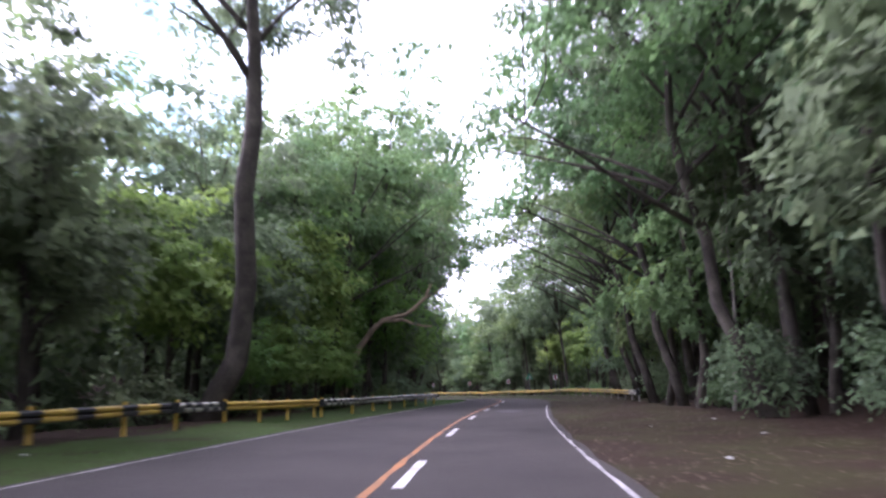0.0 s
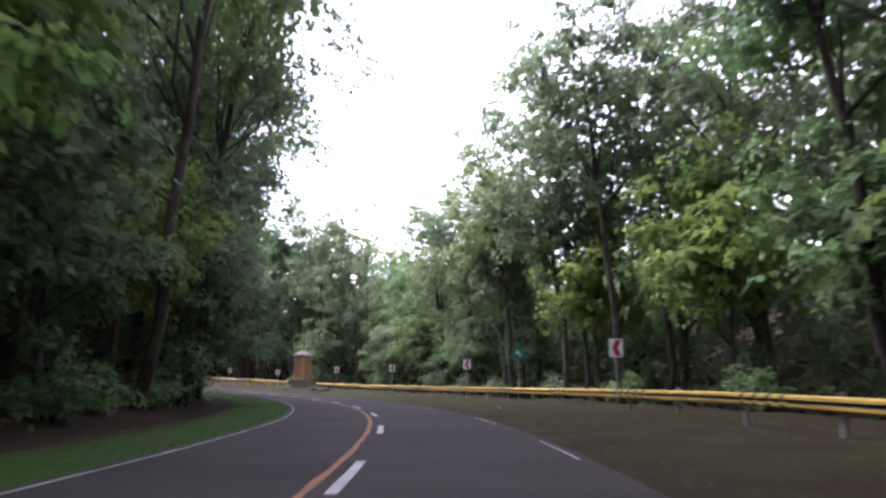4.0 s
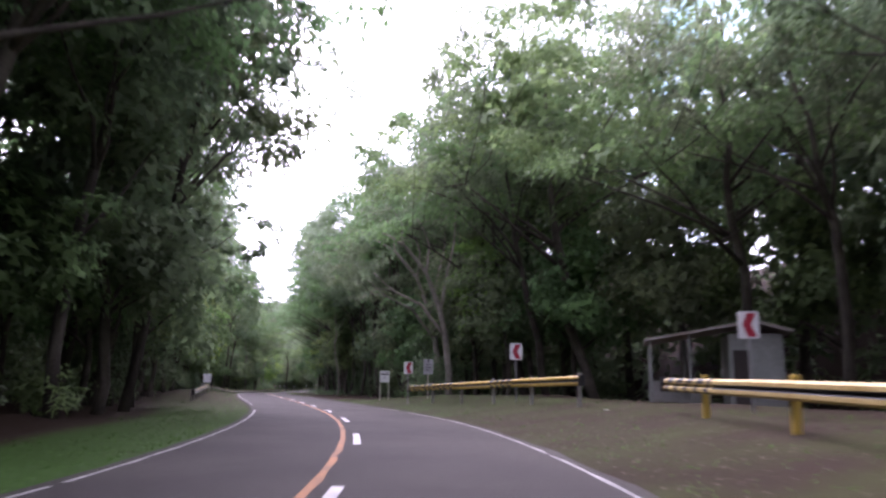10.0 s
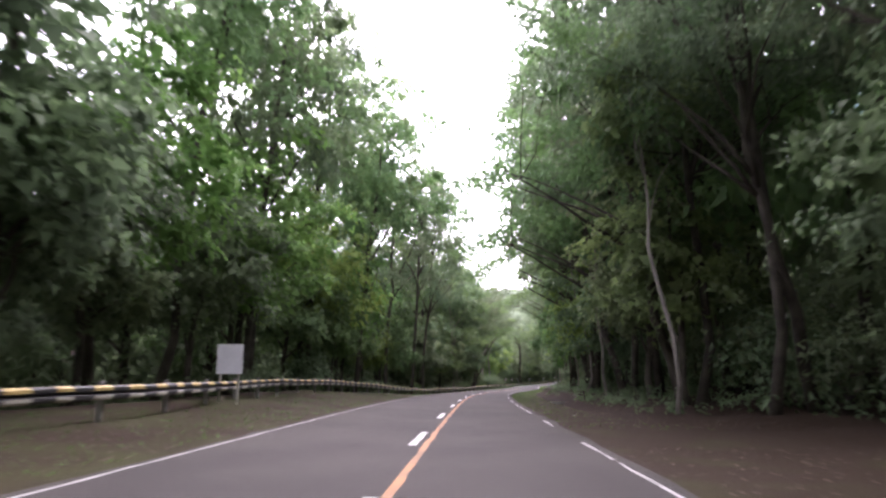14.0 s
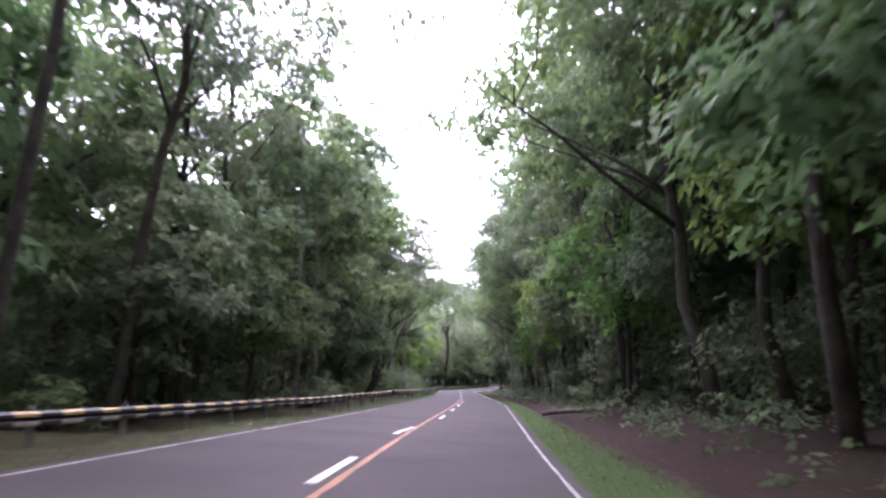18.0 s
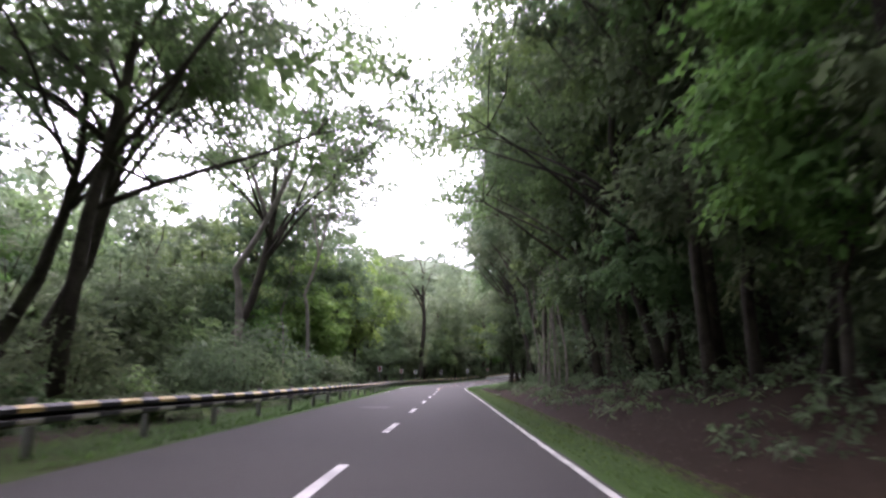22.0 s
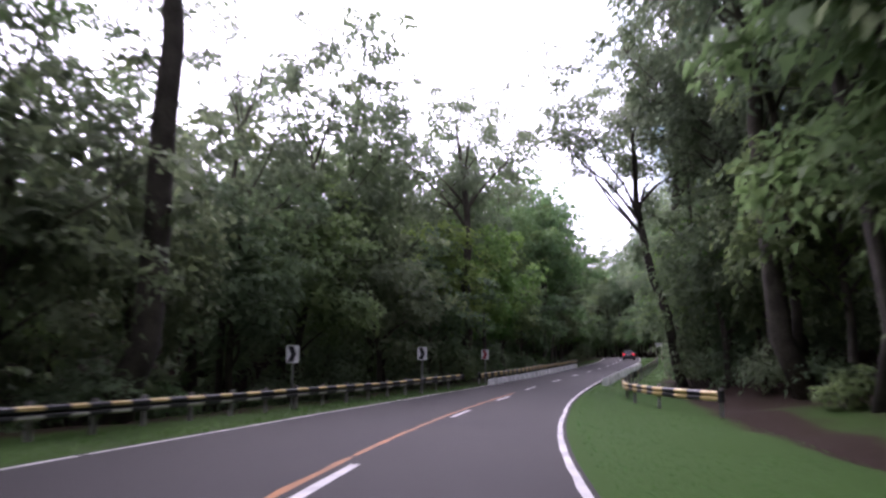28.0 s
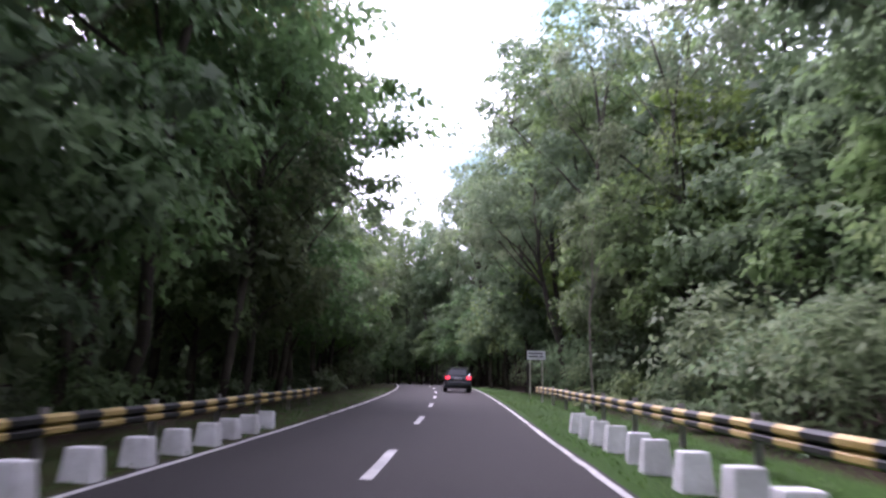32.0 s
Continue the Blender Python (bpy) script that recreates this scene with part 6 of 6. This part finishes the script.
for s in list(np.arange(388, 450, 3.4)) + list(np.arange(534, 612, 3.4)):
    plant("shrub", s + rng_p.uniform(-1, 1), (-1 if s < 500 else 1) * rng_p.uniform(8.0, 11.0), rng_p.uniform(0.8, 1.3), which=rng_p.choice((1, 2)), rng=rng_p)


def blades(seed, n, s0, s1, side, lo, hi, tall):
    """Grass blades on the verge, thickest where the grass is."""
    rng = np.random.default_rng(seed)
    s = rng.uniform(s0, s1, n)
    edge = (LEFT_EDGE if side < 0 else RIGHT_EDGE)(s) + 0.3 + lo
    d = edge + rng.random(n) ** 1.2 * np.maximum(VERGE[side](s) + hi - edge, 0.4)
    amount = (GRASS_LEFT if side < 0 else GRASS_RIGHT)(s)
    keep = rng.random(n) < amount
    s, d = s[keep], d[keep] * side
    c, t = centre(s), way(s)
    p = np.stack([c[:, 0] + t[:, 1] * d, c[:, 1] - t[:, 0] * d, c[:, 2] + relief(s, d) - 0.03], -1)
    n = len(p)
    a = rng.uniform(0, 2 * math.pi, n)
    w = np.stack([np.cos(a), np.sin(a), 0 * a], -1) * 0.014
    lean = np.stack([np.cos(a + 1.6), np.sin(a + 1.6), 0 * a], -1) * rng.uniform(0.9, 2.2, n)[:, None]
    h = (tall * rng.uniform(0.4, 1.0, n))[:, None]
    v = np.stack([p - w, p + w, p + (lean + np.array([0, 0, 1])) * h], 1).reshape(-1, 3)
    me = leaves_mesh("grass", (v, np.arange(n * 3).reshape(-1, 3)), M["grass"])
    tagged(new("grass", me), "short uneven grass on the verge", "grass", kind="stuff")


blades(71, 26000, 4, 240, -1, 0.1, 0.3, 0.06)
blades(72, 22000, 60, 240, 1, 0.3, 0.3, 0.06)
blades(73, 14000, 240, 385, -1, 0.2, 0.2, 0.1)
blades(74, 26000, 255, 470, 1, 0.05, 0.0, 0.07)
blades(75, 22000, 385, 530, -1, 0.1, 0.8, 0.14)
blades(76, 14000, 450, 530, 1, 0.1, 0.0, 0.03)
blades(77, 16000, 525, 610, 1, 0.05, 0.5, 0.09)
blades(78, 9000, 525, 610, -1, 0.05, 0.5, 0.09)


def litter(seed, n, s0, s1, side, lo, hi):
    """Fallen leaves on bare earth."""
    rng = np.random.default_rng(seed)
    s = rng.uniform(s0, s1, n)
    d = side * ((LEFT_EDGE if side < 0 else RIGHT_EDGE)(s) + rng.uniform(lo, hi, n))
    c, t = centre(s), way(s)
    p = np.stack([c[:, 0] + t[:, 1] * d, c[:, 1] - t[:, 0] * d, c[:, 2] + relief(s, d) + 0.01], -1)
    a = rng.uniform(0, 2 * math.pi, n)
    u = np.stack([np.cos(a), np.sin(a), rng.normal(size=n) * 0.12], -1) * 0.05
    w = np.stack([-np.sin(a), np.cos(a), rng.normal(size=n) * 0.12], -1) * 0.024
    v = np.stack([p - u, p + w, p + u, p - w], 1).reshape(-1, 3)
    i = np.arange(n)[:, None] * 4
    me = leaves_mesh("leaf_litter", (v, np.concatenate([i + [0, 1, 2], i + [0, 2, 3]], 1).reshape(-1, 3)), M["dry_leaf"])
    tagged(new("leaf_litter", me), "brown fallen leaves on bare earth", "leaf litter", kind="stuff")


M["dry_leaf"] = leaf_material("dry_brown_leaves", (0.08, 0.06, 0.04), (0.12, 0.088, 0.055), 0.8, 0.1)
litter(81, 6000, 0, 70, 1, 0.2, 9.0)
litter(82, 7000, 225, 380, -1, 0.4, 8.0)
litter(83, 22000, 255, 470, 1, 1.2, 9.0)
litter(84, 5000, 160, 250, 1, 0.3, 9.0)


# ---- single trees with bare pale limbs ----
def bare_limbs(name, label, base, paths, mat, leaves=None, canopy=None):
    """A tree of bare crooked limbs; each path: points and a start radius."""
    rng = np.random.default_rng(9)
    ob = thing(name, label, "tree", m=Matrix.Translation(base))
    for k, (pts, r) in enumerate(paths):
        fine = []
        for a, b in zip(pts, pts[1:]):
            fine += list(crooked(rng, a, b, 4, 0.05))[:-1]
        fine.append(np.array(pts[-1], float))
        rad = np.linspace(r, r * 0.3, len(fine))
        v, f = tube(fine, rad, 8, rough=0.06, rng=random.Random(k))
        part("trunk" if k == 0 else "limb", mesh_of(name + "_limb", v, f, [M[mat]], smooth=True), None, ob)
    if canopy:
        # a wide flat crown of sprays on twigs round the tops: number, radius, middle
        n, rad, mid = canopy
        turn, out = rng.uniform(0, 2 * math.pi, n), rad * np.sqrt(rng.random(n))
        cl = np.array(mid) + np.stack([np.cos(turn) * out, np.sin(turn) * out, rng.uniform(-1.2, 0.9, n) - out * 0.12], -1)
        tips = np.array([p[0][-1] for p in paths], float)
        twigs = [tube(crooked(rng, tips[np.argmin(((tips - c) ** 2).sum(1))], c, 5, 0.15), [0.06, 0.045, 0.035, 0.025, 0.012], 5) for c in cl[::2]]
        part("twig", mesh_of(name + "_twigs", *join(twigs), [M[mat]], smooth=True), None, ob)
        part("crown", leaves_mesh(name + "_crown", leaf_cloud(rng, cl, rng.uniform(0.7, 1.3, n), 54, 0.3, 0.18, squash=0.4, plain=True), M["leaf_c"]), None, ob)
    elif leaves:
        cl = np.array([p[0][-1] for p in paths]) + rng.normal(size=(len(paths), 3)) * 0.4
        part("crown", leaves_mesh(name + "_crown", leaf_cloud(rng, np.repeat(cl, 3, 0) + rng.normal(size=(3 * len(cl), 3)) * 0.8, np.full(3 * len(cl), 0.9), leaves, 0.36, 0.18), M["leaf_c"]), None, ob)
    return ob


# pale crooked branch that leans out of the wood over the guard rail; the light on it is in its bark colour
g = spot(50.5, -10.6)
bare_limbs("leaning_tree", "pale crooked leaning tree reaching over the guard rail", g, [
    ([(-0.6, 0, -0.4), (0.2, -0.2, 1.8), (0.9, -0.2, 3.7), (1.9, -0.5, 5.1), (2.8, -0.7, 5.9), (4.4, -0.6, 6.3), (5.9, -0.6, 7.5), (6.3, -0.6, 8.6)], 0.29),
    ([(2.8, -0.7, 5.85), (4.2, -0.7, 5.9), (5.4, -0.6, 5.5), (6.3, -0.7, 5.4)], 0.15),
    ([(5.7, -0.6, 7.3), (6.7, -0.5, 7.9), (7.6, -0.4, 8.8)], 0.07)], "bark_tan_lit", leaves=20)

for s, d, k in ((222, 10.4, 0.78), (229, 11.5, 0.85)):
    g = spot(s, d)
    t = way(s)
    rt, ah = np.array([t[1], -t[0], 0]), np.array([t[0], t[1], 0])

    def at(r, a, z):
        return tuple((rt * r + ah * a) * k + np.array([0, 0, z * k]))

    bare_limbs("bare_limbed_tree", "leaning tree with bare pale limbs among dark foliage", g, [
        ([at(0, 0, -0.5), at(-0.2, 0, 4), at(-0.9, 0.2, 8), at(-2.2, 0.5, 11.5), at(-4.4, 0.4, 14.0), at(-6.5, 0.2, 15.0)], 0.26),
        ([at(-0.9, 0.2, 8), at(-0.2, 0.6, 11), at(0.6, 0.8, 14.5), at(0.8, 0.8, 18)], 0.15),
        ([at(-2.2, 0.5, 11.5), at(-2.0, 0.2, 14), at(-3.2, 0, 16.5)], 0.11),
        ([at(-4.4, 0.4, 14.0), at(-4.6, 0.4, 15.8), at(-5.6, 0.3, 17.4)], 0.07),
        ([at(-0.4, 0.1, 5.5), at(-2.6, 0.3, 8.4), at(-5.2, 0.5, 9.6), at(-7.2, 0.4, 11.2)], 0.13),
        ([at(-5.2, 0.5, 9.6), at(-6.6, 0.6, 9.8), at(-8.0, 0.6, 9.2)], 0.06)], "bark_pale", leaves=14)

# pale crooked trunks beyond the rail where the wood opens
for s, d, hgt, lean, r in ((415.5, -10.6, 17, 3.2, 0.27), (432.5, -10.2, 18, 1.6, 0.2), (434, -12.4, 16, 0.8, 0.11)):
    g = spot(s, d)
    t = way(s)
    rt = np.array([t[1], -t[0], 0])
    pts = [tuple(rt * x + np.array([0, 0, z])) for x, z in ((0, -0.5), (0.1, hgt * 0.3), (-0.3, hgt * 0.45), (lean * 0.4, hgt * 0.62), (lean * 0.8, hgt * 0.8), (lean, hgt))]
    fork = [tuple(rt * x + np.array([0, 0, z])) for x, z in ((lean * 0.4, hgt * 0.62), (lean * 0.1, hgt * 0.78), (-lean * 0.5, hgt * 0.9), (-lean * 0.7, hgt * 1.0))]
    twig = [tuple(rt * x + np.array([0, 0.6, z])) for x, z in ((lean * 0.8, hgt * 0.8), (lean * 1.5, hgt * 0.86), (lean * 2.0, hgt * 0.97))]
    bare_limbs("pale_trunk_tree", "tall tree with a pale crooked trunk and thin crown", g, [(pts, r), (fork, r * 0.5), (twig, r * 0.35)], "bark_pale", canopy=(70, 5.5, tuple(rt * lean * 1.2 + np.array([0, 0, hgt * 1.02]))))


# ---- wooded hill in the distance ----
# leaf colour darkened in place of the shadow missing among the hill's crowns
M["leaf_far"] = leaf_material("shade_darkened_far_leaves", (0.045, 0.068, 0.032), (0.07, 0.1, 0.042))

def hill():
    rng = np.random.default_rng(17)
    cx, cy, top = -620.0, 552.0, 88.0
    n = 46
    gx = np.linspace(-1, 1, n)
    xx, yy = np.meshgrid(gx, gx, indexing="ij")
    rr = np.sqrt(xx**2 + yy**2)
    bump = np.array([[noise.noise(Vector((a * 2.2, b * 2.2, 4))) for a, b in zip(p, q)] for p, q in zip(xx, yy)])
    zz = top * np.clip(np.cos(np.clip(rr, 0, 1) * math.pi) * 0.5 + 0.5, 0, 1) * (1 + 0.25 * bump) - 6
    verts = np.stack([cx + xx * 210, cy + yy * 240, zz], -1).reshape(-1, 3)
    faces = [(i * n + j, (i + 1) * n + j, (i + 1) * n + j + 1, i * n + j + 1) for i in range(n - 1) for j in range(n - 1)]
    tagged(new("backdrop_hill", mesh_of("backdrop_hill", verts, faces, [M["leaf_a"]], smooth=True)), "low wooded hill beyond the forest", "hill", kind="structure")
    k = 1500
    a, b = rng.integers(0, n, k), rng.integers(0, n, k)
    p = verts.reshape(n, n, 3)[a, b] + rng.normal(size=(k, 3)) * np.array([5, 5, 2.0]) + np.array([0, 0, 1]) * rng.uniform(0, 6, (k, 1))
    p = p[rr[a, b] < 0.95]
    me = leaves_mesh("hill_woods", leaf_cloud(rng, p, rng.uniform(3.5, 6.5, len(p)), 34, 2.0, 1.2, plain=True), M["leaf_far"])
    tagged(new("hill_woods", me), "tree crowns covering the distant hill", "woodland", kind="stuff")


hill()

# shrubs added to cover the left pillar's face that belongs in dark shade
plant("shrub", 148.6, -9.9, 1.25, which=2, rng=rng_p)
plant("shrub", 150.2, -10.9, 1.3, which=2, rng=rng_p)
